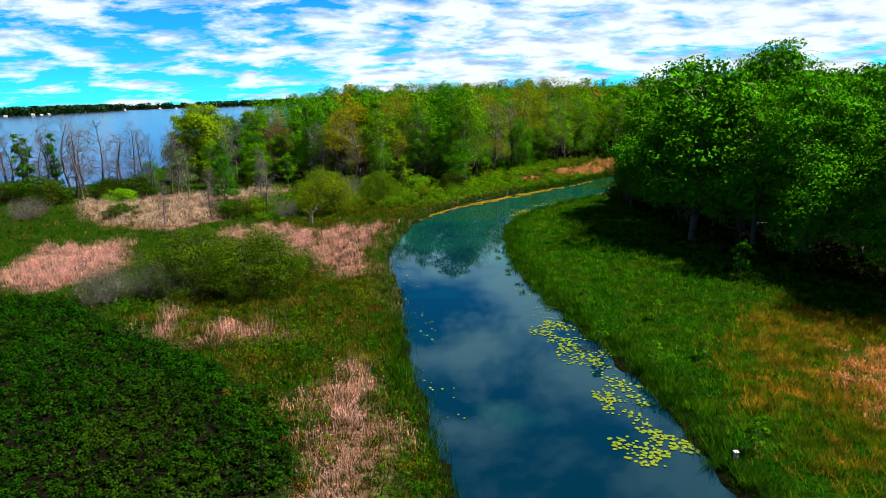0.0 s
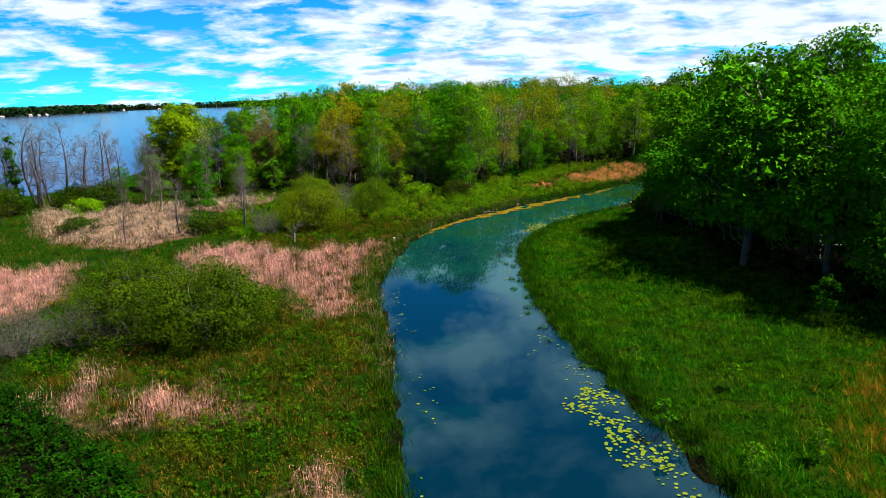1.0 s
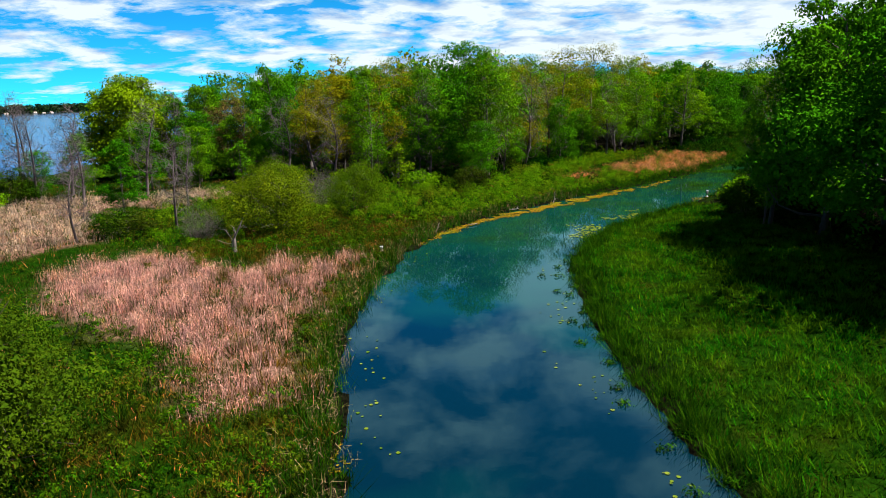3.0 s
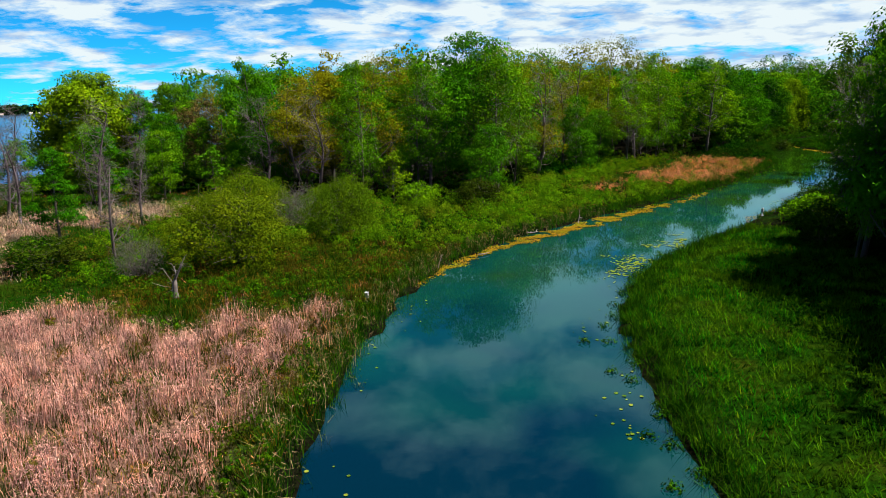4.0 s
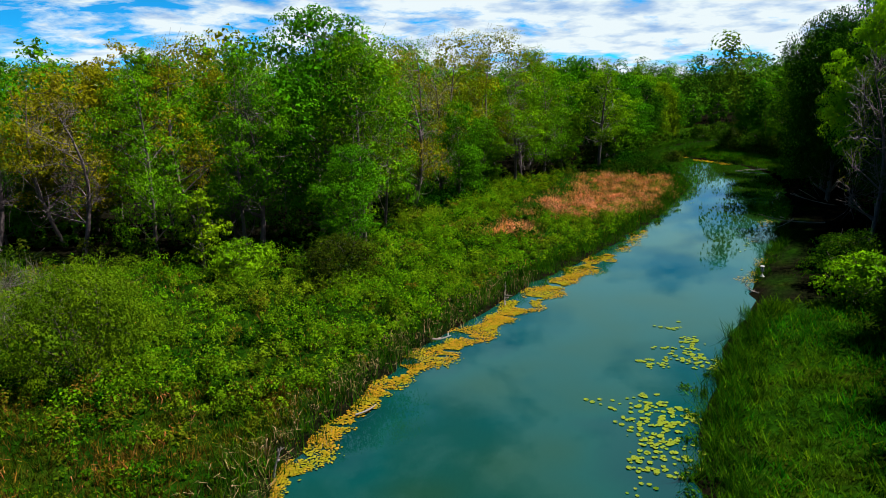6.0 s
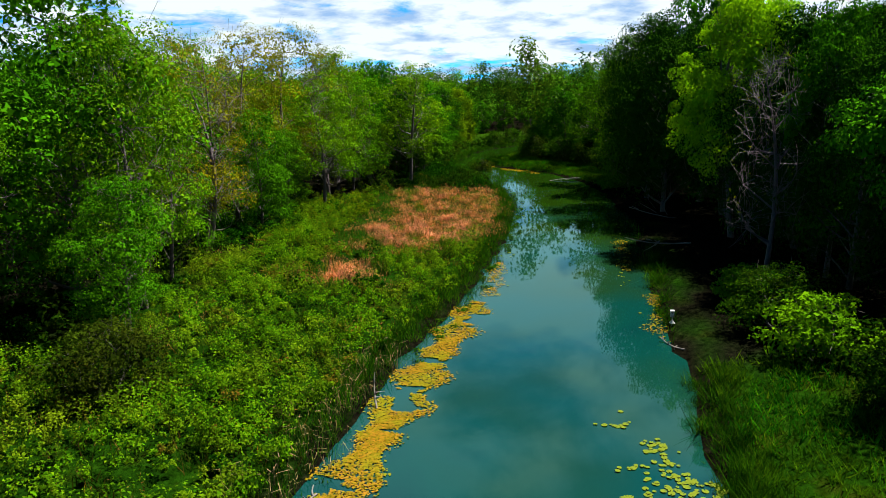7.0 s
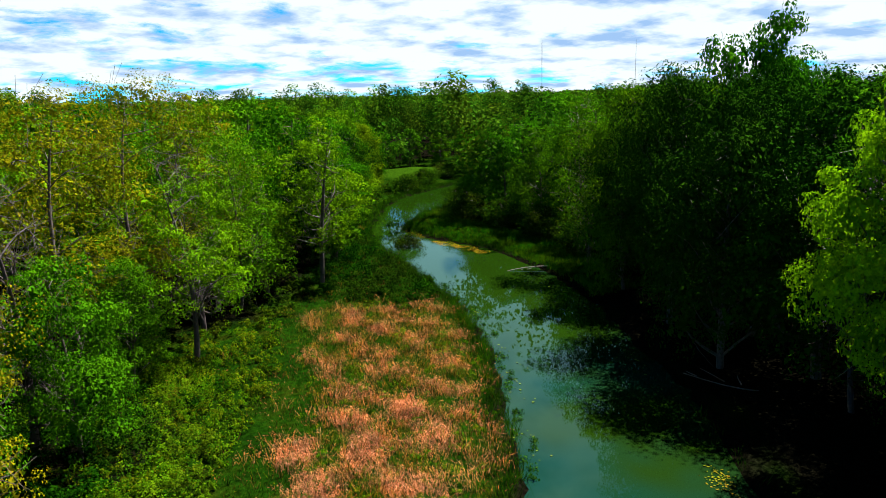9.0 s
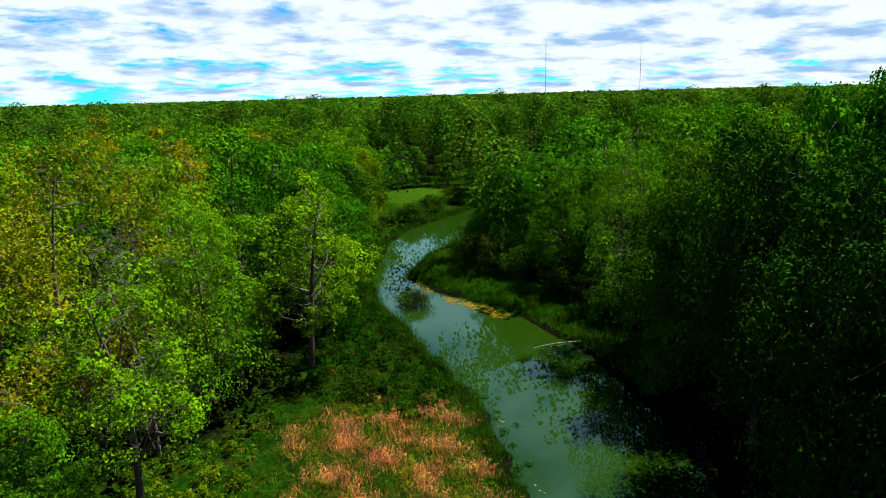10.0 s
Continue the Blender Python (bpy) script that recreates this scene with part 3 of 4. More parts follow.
kind("young2", "poplar_tree", "open yellow-green tree just coming into leaf", "tree", h=14, wide=8, seed=7, leaves=15000, size=0.082, girth=0.6, clear=0.10, mat=M_YOUNG, bark=M_BARK, lobes=20, twigs=7)
kind("fresh", "aspen_tree", "fresh green thin-crowned tree with a dark slender trunk", "tree", h=14, wide=8, seed=26, leaves=15000, size=0.088, girth=0.8, clear=0.2, mat=M_FRESH, bark=M_BARK, lobes=22, twigs=6, lobe=0.2)
kind("buds", "oak_tree", "bronze-tinted oak tree in bud with bare twigs", "tree", h=15, wide=8, seed=8, leaves=15000, size=0.075, girth=0.6, clear=0.14, mat=M_BUDS, bark=M_BARK_RED, lobes=20, twigs=8)
kind("willow", "willow_tree", "rounded yellow-green willow tree with drooping sprays", "tree", h=14.4, wide=12, seed=9, leaves=34000, size=0.20, clear=0.05, mat=M_WILLOW, bark=M_BARK, lobes=26, twigs=3, hang=0.3, lobe=0.23)
kind("gold", "oak_tree", "domed golden-tinted oak tree coming into leaf", "tree", h=13, wide=9, seed=27, leaves=24000, size=0.115, girth=0.7, clear=0.15, mat=M_GOLD, bark=M_BARK_RED, lobes=20, twigs=3, lobe=0.2)
kind("brown", "beech_tree", "reddish-brown leaved tree in the wood", "tree", h=13, wide=7, seed=28, leaves=14000, size=0.085, girth=0.7, clear=0.12, mat=M_BROWN, bark=M_BARK_RED, lobes=20, twigs=6)
kind("back", "wood_tree", "green tree inside the wood", "tree", h=15, wide=8.5, seed=10, leaves=5000, size=0.175, clear=0.12, mat=M_GREEN, bark=M_BARK, lobes=18, twigs=0, fine=False)
kind("back2", "wood_tree", "dark green tree inside the wood", "tree", h=15, wide=9, seed=11, leaves=5000, size=0.175, clear=0.12, mat=M_MAPLE, bark=M_BARK, lobes=18, twigs=0, fine=False)
kind("back3", "wood_tree", "yellow-green tree inside the wood", "tree", h=14.5, wide=8, seed=12, leaves=5000, size=0.175, clear=0.12, mat=M_YOUNG, bark=M_BARK, lobes=18, twigs=0, fine=False)
kind("back4", "wood_tree", "bronze-tinted tree inside the wood", "tree", h=14.5, wide=7.5, seed=24, leaves=4500, size=0.15, clear=0.15, mat=M_BUDS, bark=M_BARK_RED, lobes=18, twigs=2, fine=False)
kind("bare", "dead_tree", "bare grey tree without leaves", "tree", girth=0.75, h=11, wide=4.2, seed=13, leaves=160, size=0.070, clear=0.15, mat=M_OLIVE, bark=M_BARK_ROSE, lobes=20, twigs=20)
kind("bare2", "dead_tree", "bare leaning grey-brown tree with thin forked boughs", "tree", girth=0.75, h=11, wide=4.8, seed=14, leaves=160, size=0.070, clear=0.2, mat=M_OLIVE, bark=M_BARK_ROSE, lobes=18, twigs=20)
kind("ivy", "dead_tree", "dead tree wrapped in green creeper", "tree", h=9.5, wide=1.5, seed=15, leaves=3600, size=0.10, clear=0.02, mat=M_GREEN, bark=M_BARK_ROSE, lobes=22, twigs=3, lobe=0.36)
kind("small", "ash_tree", "young green tree in the brush at the wood's edge", "tree", h=8, wide=4.5, seed=22, leaves=5600, size=0.134, clear=0.08, mat=M_GREEN, bark=M_BARK, lobes=16, twigs=3)
kind("small2", "poplar_tree", "young thin yellow-green tree at the wood's edge", "tree", h=8, wide=4, seed=23, leaves=4200, size=0.118, clear=0.1, mat=M_YOUNG, bark=M_BARK_RED, lobes=16, twigs=5)
SHRUB = dict(clear=0.0, twigs=4, stems=4, lobe=0.26)
kind("shrub", "shrub", "rounded olive-green shrub on the marsh", "shrub", h=4, wide=6.5, seed=16, leaves=30000, size=0.055, mat=M_OLIVE, bark=M_BARK_RED, lobes=22, **SHRUB)
kind("shrub2", "shrub", "leafy green shrub on the marsh", "shrub", h=4, wide=6, seed=17, leaves=8500, size=0.10, mat=M_SHADE, bark=M_BARK, lobes=22, **SHRUB)
kind("thick", "shrub", "dense olive-green shrub with fine leaves on the marsh", "shrub", h=4, wide=6, seed=29, leaves=34000, size=0.05, mat=M_OLIVE_DARK, bark=M_BARK_RED, lobes=24, **SHRUB)
kind("shrub3", "shrub", "yellow-green shrub in young leaf", "shrub", h=3, wide=4.5, seed=18, leaves=5000, size=0.10, mat=M_FRESH, bark=M_BARK, lobes=16, **SHRUB)
kind("grey", "shrub", "leafless grey-brown shrub of fine twigs", "shrub", h=2.8, wide=5.5, seed=19, leaves=320, size=0.056, mat=M_OLIVE, bark=M_BARK_RED, lobes=34, clear=0.0, twigs=22, stems=6, lobe=0.2)
kind("sapling", "sapling", "thin young tree in the meadow", "tree", h=3.2, wide=1.5, seed=20, girth=0.4, leaves=900, size=0.085, clear=0.25, mat=M_GREEN, bark=M_BARK, lobes=10, twigs=3)

# right-hand grove along the meadow and the creek
# several alders inland of the bank are added to block sun from it
for key, x, y, h, w in (("maple", 25, 83, 15.5, 0.9), ("maple2", 25.5, 74, 15, 1), ("maple", 28, 66, 15.5, 1), ("maple2", 30, 57, 14, 1), ("maple", 33, 48, 14.5, 1), ("maple2", 37, 38, 14, 1),
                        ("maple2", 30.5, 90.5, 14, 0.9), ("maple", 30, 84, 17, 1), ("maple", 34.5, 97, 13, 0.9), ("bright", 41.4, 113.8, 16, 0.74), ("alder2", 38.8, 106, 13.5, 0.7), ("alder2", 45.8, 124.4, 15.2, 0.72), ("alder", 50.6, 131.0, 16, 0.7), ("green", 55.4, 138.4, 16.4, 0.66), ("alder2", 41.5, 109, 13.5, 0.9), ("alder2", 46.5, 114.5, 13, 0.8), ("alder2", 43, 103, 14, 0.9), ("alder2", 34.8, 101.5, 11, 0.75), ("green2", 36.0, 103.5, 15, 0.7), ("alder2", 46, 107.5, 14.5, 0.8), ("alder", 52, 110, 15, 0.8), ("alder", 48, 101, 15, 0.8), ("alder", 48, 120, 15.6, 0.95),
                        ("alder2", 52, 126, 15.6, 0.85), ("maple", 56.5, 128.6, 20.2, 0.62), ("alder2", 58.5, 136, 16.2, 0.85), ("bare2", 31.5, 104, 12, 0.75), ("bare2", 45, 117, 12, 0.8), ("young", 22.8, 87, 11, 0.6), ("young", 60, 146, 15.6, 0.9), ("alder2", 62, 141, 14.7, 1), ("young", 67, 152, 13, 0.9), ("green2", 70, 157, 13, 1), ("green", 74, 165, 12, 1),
                        ("green2", 77, 171, 12, 1), ("maple", 84, 178, 12, 1), ("maple2", 36, 76, 17.5, 1), ("green", 69, 161, 11, 0.9), ("green2", 70.5, 168, 11, 1), ("green", 73, 174, 11, 1), ("maple", 78, 179, 12, 1), ("green", 100, 209, 11, 1), ("green2", 106, 214, 11, 1)):
    plant(key, x, y, h * 1.08, None, w * 0.95, group="trees of the east wood")
# left-hand wood, front row
for key, x, y, h, w in (("willow", -44, 131, 13.4, 1), ("maple", -24, 128, 14.6, 0.62), ("gold", -16.2, 128.5, 12.6, 1), ("brown", -30, 130, 11, 0.9), ("buds", -31, 138, 13, 0.8), ("green2", -35, 139, 13.5, 0.7), ("buds", -17, 124, 13, 1), ("green2", -11, 128, 15, 0.9), ("young", -10, 119, 13, 0.9),
                        ("young", -4, 117, 14, 0.8), ("green", 2.8, 114.5, 7.5, 0.9), ("green", 1, 121, 17, 0.95), ("young2", 4, 119, 14.5, 0.9), ("buds", -8, 126, 15, 0.9), ("buds", 9, 130, 14.5, 0.8), ("green", 15, 137.5, 10, 0.85), ("green", 9.5, 134, 11, 0.8),
                        ("young", 12, 144, 16.5, 0.9), ("buds", 18, 149, 17, 1), ("buds", 24, 155, 18, 0.9), ("young", 29, 160, 16.5, 1), ("buds", 6, 140, 16.5, 1), ("green", 19, 144, 8, 0.9), ("young2", 30, 155, 13.5, 0.9), ("fresh", 38.5, 157.5, 13.5, 1.1), ("fresh", 23.5, 146.5, 12, 1.0),
                        ("alder2", 44, 168, 12.5, 0.85), ("green", 53, 181, 12, 1.1), ("alder", 62, 192, 11, 1), ("green", 66, 199, 12.5, 1), ("willow", 73, 206, 11, 0.8), ("green", 79, 213, 11.5, 1), ("green", 57, 186, 11, 0.9), ("small", 86, 223, 9, 1), ("small", 91, 230, 9, 1), ("small", 97, 234, 9, 1), ("small", 104, 234, 9, 1), ("small", 108, 228, 8, 1), ("small", 110, 221, 8, 1), ("small", 82, 216, 8, 1), ("willow", 68, 201, 10, 0.8), ("green", -22, 127, 12, 0.8), ("green2", -29, 127, 9, 0.8), ("green2", -37, 130, 11.5, 0.9), ("green", -33, 126, 9.5, 0.8), ("green2", -40, 135, 12.5, 0.9), ("green", -34, 132.5, 13, 0.8), ("green2", -36.5, 137, 13.5, 0.9), ("young", 6, 124, 13, 0.8)):
    plant(key, x, y, h * 1.05, None, w, group="trees of the north wood")
# lake side: bare trees, creeper-clad ones and bushes
for key, x, y, h in (("bare", -72, 112, 10), ("bare2", -68, 111, 9.5), ("ivy", -64, 110, 9.5), ("ivy", -61, 112, 10), ("bare", -58, 112, 11), ("bare2", -54, 112, 11.5), ("bare", -50, 115, 11), ("bare2", -65, 116, 9),
                     ("bare", -76, 111, 10), ("bare2", -3, 117.5, 11), ("bare", 4, 121, 12), ("bare2", -15, 120.5, 10), ("bare", 13.5, 139.5, 12), ("bare2", 9, 129, 11.5), ("bare2", -21, 122.5, 10), ("bare", 26, 152, 12.5), ("bare", -74, 112.5, 9), ("bare2", -62.5, 111, 10.5), ("bare", -66, 113.5, 10), ("bare2", -57, 113.5, 10), ("bare", -52, 113, 9.5), ("bare2", -49, 110, 9), ("bare", -45, 109.5, 9), ("bare", -62, 114, 11.5), ("bare2", -73, 110, 8.5), ("bare", -44, 115, 10), ("bare2", -41, 109, 8.5), ("bare2", -70, 114, 11), ("bare2", -60, 115, 12), ("bare", -56, 110, 10), ("bare2", -47, 112, 10), ("ivy", -66.5, 112, 10), ("bare2", -38, 106, 8), ("bare", -34, 112, 10), ("bare2", -28, 86, 6), ("bare", -33, 84, 5), ("bare2", 23.5, 87.5, 10.5), ("bare", -37, 128, 11), ("bare2", 44, 112, 13)):
    plant(key, x, y, h * 1.15, group="bare trees")
for key, x, y, h in (("green2", -30, 98, 8), ("bare", -26.6, 104.4, 8), ("bare2", -22.5, 91, 7.5), ("green2", -41, 112, 8), ("green", -46, 112, 6), ("green2", -36, 118, 9), ("young", -38, 119, 9), ("green", -31, 120, 8)):
    plant(key, x, y, h, group="young trees on the marsh")
for key, x, y, h, w in (("thick", -18.5, 54, 4.6, 1.05), ("grey", -21, 52.6, 2.8, 0.9), ("thick", -14, 52.8, 4.8, 0.95), ("grey", -24.5, 51, 2.6, 1), ("shrub", -14.6, 89.6, 4.3, 1.0), ("shrub", -17.4, 104.8, 3.9, 0.85), ("shrub", -8.7, 97, 4.0, 0.75), ("grey", -19, 87, 2.4, 0.8), ("grey", -13, 103, 3.2, 0.8), ("grey", -54, 92, 2.6, 1.2), ("shrub2", -41, 90, 1.6, 1.6),
                        ("shrub3", -3.9, 111, 2.4, 0.9), ("shrub2", 1.5, 108, 2.6, 1), ("shrub2", -26, 89, 2.0, 1.6), ("shrub3", -47, 104, 2.2, 1.2), ("shrub2", -62, 109, 3.6, 1.2), ("shrub2", -70, 109, 3.2, 1.2), ("shrub2", -74, 109.5, 3, 1.2), ("shrub2", -47, 108.5, 3.2, 1.1), ("shrub2", -58, 105, 3, 1.2), ("shrub2", -66, 107, 3, 1.2), ("shrub2", -52, 110, 3, 1.2),
                        ("shrub3", 25.5, 97, 2.6, 1), ("shrub2", 27, 100, 2.6, 1), ("shrub3", 29, 103, 2.0, 0.9), ("shrub2", 23.5, 92, 2.6, 1), ("shrub2", 66, 157, 3.4, 1), ("shrub2", 63, 149, 3.6, 1), ("shrub2", 67, 165, 3.2, 1), ("shrub2", 68, 172, 3.4, 1), ("shrub2", 72, 178, 3.4, 1.1), ("shrub2", 54, 166, 2.4, 1), ("shrub2", 80, 202, 2.6, 1.2), ("shrub2", 87, 206, 2.6, 1.2), ("shrub2", 95, 210, 2.6, 1.2)):
    plant(key, x, y, h, None, w, group="shrubs")
for x, y, h in ((23, 53, 3.2), (9.5, 40, 2), (11.5, 36, 1.8), (14.5, 37, 1.6), (14, 44, 1.5), (10, 47, 1.6), (13, 27, 1.8)):
    plant("sapling", x, y, h, group="saplings")


def fill(poly, n, gap, kinds, hs, group, away):
    for x, y in inside(poly, n, gap):
        if all((x - a) ** 2 + (y - b) ** 2 > 12 for a, b in away):
            plant(kinds[rng.integers(len(kinds))], x, y, hs[0] + rng.random() * (hs[1] - hs[0]), None, 0.9 + 0.25 * rng.random(), group=group)


taken = [(o.location.x, o.location.y) for o in scene.objects if o.parent is None and o.name.split(".")[0].endswith("tree")]
fill(LEFT_WOOD, 140, 5.4, ("back", "back3", "back", "back2", "back3", "back", "back4", "back"), (13.0, 17.5), "trees of the north wood", taken)
fill(RIGHT_WOOD, 110, 6.4, ("back2", "back2", "back", "back2", "back3"), (13.5, 18.5), "trees of the east wood", taken)

EDGE = np.array([(-50, 143), (-36, 133), (-24, 120), (-12, 114), (0, 112.5), (8, 124), (13, 139), (23, 149), (30, 149), (36, 155), (44, 164), (50, 173), (58, 187), (54, 190), (44, 176), (36, 164), (22, 158), (8, 148), (-2, 121), (-24, 130), (-48, 150)], float)
fill(EDGE, 40, 4.0, ("small", "small2", "small"), (5, 10), "young trees of the wood's edge", [(5, 125), (8, 127), (10, 131), (13, 134), (15, 137), (12, 138), (2, 121), (17, 140)])


# ---- far woods ----
def far_woods():
    """Canopy beyond the near woods: crowns of many sprays, coarser with distance."""
    vs, fs, base = [], [], 0
    r = np.random.default_rng(21)
    rings = [(110, 260, 7.5, 400, 0.31), (260, 600, 12, 110, 0.9), (600, 1600, 24, 32, 2.6), (1600, 3200, 60, 30, 6.5)]
    for near, far, gap, sprays, size in rings:
        n = int(min(1900, math.pi * (far * far - near * near) * 0.42 / (gap * gap)))
        a = r.uniform(-0.25, 1.4, n)                # clockwise from +y
        d = np.sqrt(r.uniform(near * near, far * far, n))
        p = np.stack([10 + np.sin(a) * d, 60 + np.cos(a) * d], 1)
        keep = (signed(LAKE, p) > 4) & (signed(CREEK, p) > 5) & (signed(LEFT_WOOD, p) > 2) & (signed(RIGHT_WOOD, p) > 2) & (signed(LAWN, p) > 4) & (p[:, 1] > 100)
        for x, y in p[keep]:
            w = gap * (0.40 + 0.26 * r.random())
            top = r.uniform(11.0, 20.5 if far < 300 else 18.5)
            tall = min(top * 0.5, w * 1.35)
            knobs = unit(r.normal(size=(9, 3)) + np.array([0, 0, 0.8]))
            dirs = unit(knobs[r.integers(0, 9, sprays)] + r.normal(size=(sprays, 3)) * 0.28)
            bulge = (dirs @ knobs.T).max(1)[:, None] ** 3
            at = np.array([x, y, top - tall]) + dirs * np.array([w, w, tall]) * (0.58 + 0.46 * bulge) * (1 - 0.45 * r.random((sprays, 1)) ** 2)
            v, f = leaf_tris(at, dirs, size, r, 0.4)
            vs.append(v)
            fs.append(f + base)
            base += len(v)
    tagged(new("far_woods", raw_mesh("far_woods", np.vstack(vs), np.vstack(fs), M_FAR)), "distant green woods reaching to the horizon", "woods", kind="stuff")


def far_shore():
    """The wooded far side of the lake."""
    vs, fs, base = [], [], 0
    r = np.random.default_rng(22)
    for ax, ay, bx, by, n in ((-1500, 905, -900, 965, 60), (-900, 965, -700, 1055, 50), (-700, 1060, -660, 1130, 30), (-655, 1130, -695, 1400, 50), (-700, 1400, -705, 1560, 20), (-600, 1720, -480, 1880, 40), (-480, 1880, -330, 1820, 40), (-330, 1820, -170, 1240, 60), (-1100, 1800, -500, 1950, 90)):
        for k in range(n):
            q = r.random()
            x, y = ax + (bx - ax) * q + r.normal() * 10, ay + (by - ay) * q + 14 + abs(r.normal()) * 14
            dirs = unit(r.normal(size=(60, 3)))
            at = np.array([x, y, 7]) + dirs * np.array([8, 8, 6 + 3 * r.random()])
            v, f = leaf_tris(at, dirs, 2.4, r, 0.3)
            vs.append(v)
            fs.append(f + base)
            base += len(v)
    tagged(new("far_shore_woods", raw_mesh("far_shore_woods", np.vstack(vs), np.vstack(fs), M_SHORE)), "dark green woods along the far lake shore, haze put into the leaf colour", "woods", kind="stuff")


far_woods()
far_shore()


# ---- ground cover ----
def blades(name, label, category, spots, per, tall, width, lean, mat, spread_r=0.14, snap=0.0):
    """Tufts of blades at the spots; each blade is one tapering triangle, or two where it is snapped over."""
    r = np.random.default_rng(len(spots))
    p = np.repeat(spots, per, 0)
    n = len(p)
    p = p + r.normal(size=(n, 2)) * spread_r
    z = height(p)
    ok = z > -0.25
    p, z, n = p[ok], z[ok], int(ok.sum())
    a = r.random(n) * 2 * math.pi
    side = np.c_[np.cos(a), np.sin(a), np.zeros(n)] * (width * (0.6 + 0.8 * r.random(n)))[:, None]
    hgt = tall * (0.45 + 0.75 * r.random(n)) * (1 + 0.45 * wave(p[:, 0] * 3.1, p[:, 1] * 2.7))
    b = r.random(n) * 2 * math.pi
    tip = np.c_[np.cos(b) * lean * hgt * r.random(n), np.sin(b) * lean * hgt * r.random(n), hgt]
    root = np.c_[p, z - 0.05]
    v = np.stack([root - side, root + side, root + tip], 1).reshape(-1, 3)
    if snap:
        c = r.random(n) * 2 * math.pi
        mid = root + tip * r.uniform(0.4, 0.8, (n, 1))
        over = np.c_[np.cos(c), np.sin(c), r.uniform(-0.7, 0.5, n)] * (hgt * snap * r.uniform(0.3, 1.0, n))[:, None]
        w = np.c_[-np.sin(c), np.cos(c), np.zeros(n)] * width * 0.8
        v = np.vstack([np.stack([root - side, root + side, mid], 1).reshape(-1, 3), np.stack([mid - w, mid + w, mid + over], 1).reshape(-1, 3)])
        n *= 2
    tagged(new(name, raw_mesh(name, v, np.arange(3 * n).reshape(-1, 3), mat)), label, category, kind="stuff")


def leafy(name, label, category, spots, rad, tall, per, size, mat):
    """Low leafy clumps."""
    r = np.random.default_rng(len(spots) + 5)
    n = len(spots)
    s = 0.45 + 1.15 * r.random(n) ** 1.7
    z = height(spots)
    d = unit(r.normal(size=(n, per, 3)) + np.array([0, 0, 0.4]))
    d[..., 2] = np.abs(d[..., 2])
    heads = max(3, per // 26)
    h = unit(r.normal(size=(n, heads, 3)) + np.array([0, 0, 0.5]))
    h[..., 2] = np.abs(h[..., 2])
    h = h * r.uniform(0.5, 1.0, (n, heads, 1))
    core = h[np.arange(n)[:, None], r.integers(0, heads, (n, per))]
    at = np.c_[spots, z][:, None, :] + (core + d * 0.4 * r.uniform(0.6, 1.0, (n, per, 1))) * s[:, None, None] * np.array([rad, rad, tall]) * 0.85
    v, f = leaf_tris(at.reshape(-1, 3), d.reshape(-1, 3), size * 1.15, r, 0.6)
    tagged(new(name, raw_mesh(name, v, f, mat)), label, category, kind="stuff")


def ragged(poly, per_m2, fringe=1.2, gaps=-0.55):
    """Points of a bed that thins out unevenly towards and past its edge."""
    lo, hi = poly.min(0) - 3, poly.max(0) + 3
    p = lo + rng.random((int(np.prod(hi - lo) * per_m2), 2)) * (hi - lo)
    d = -signed(poly, p) + 1.6 * wave(p[:, 0] * 1.3, p[:, 1] * 1.3) + 0.8 * wave(p[:, 1] * 4.1, p[:, 0] * 3.7)
    return p[(d / fringe + rng.random(len(p)) > 0.8) & (wave(p[:, 0] * 2.7 + 5, p[:, 1] * 1.9) > gaps)]


def dry(p, least=0.2):
    return p[shore(p) > least]


def outside(p, polys, gap=0.0):
    for q in polys:
        p = p[signed(q, p) > gap]
    return p


MEADOW = np.array([(11, 10), (10, 38), (6.5, 54), (5.6, 65), (6.5, 78), (8.5, 86), (13, 92), (19, 98), (27, 101), (24, 88), (26, 70), (29, 55), (40, 34), (44, 10)], float)
MARSH = np.array([(2, 10), (0, 31), (-2, 46), (-4.5, 65), (-4.2, 73), (-3, 82), (3.5, 94), (13, 104), (21, 113), (38, 135), (48, 155), (52, 168), (60, 182), (50, 172), (30, 150), (12, 140), (4, 116), (-20, 118), (-40, 134), (-66, 118), (-76, 100), (-60, 60), (-30, 10)], float)
THICKET = np.array([(-3, 91), (3, 96), (12, 105), (20, 114), (27, 123), (18, 121), (17, 128), (23, 138), (22, 150), (11, 142), (6, 122), (0, 114), (-10, 114), (-22, 120), (-20, 104), (-10, 104), (-6, 94)], float)
blades("meadow_grass", "lush green meadow grass on the creek bank", "grass", dry(outside(inside(MEADOW, 24000), [EAST_SHADE])), 8, 0.34, 0.028, 1.3, M_MEADOW)
STRIP = np.array([(52, 139), (56.5, 147), (59.3, 158), (58.8, 168), (60, 175), (68, 181), (73, 181), (67, 170), (65.5, 158), (62, 147), (57, 138)], float)
blades("bank_meadow", "sunlit green grass on the inner bank of the bend", "grass", dry(inside(STRIP, 4200)), 7, 0.5, 0.028, 1.0, M_MEADOW)
blades("marsh_grass", "mixed green and brown marsh grass", "grass", dry(outside(inside(MARSH, 17000), [FERNS, HOLLOW_SHADE])), 7, 0.5, 0.022, 1.0, M_MARSH)
NEAR = np.array([(1.5, 12), (0, 31), (-2, 46), (-4.5, 65), (-3, 82), (3, 94), (-12, 96), (-20, 84), (-12, 60), (-22, 47), (-12, 38), (-5, 26), (-6, 12)], float)
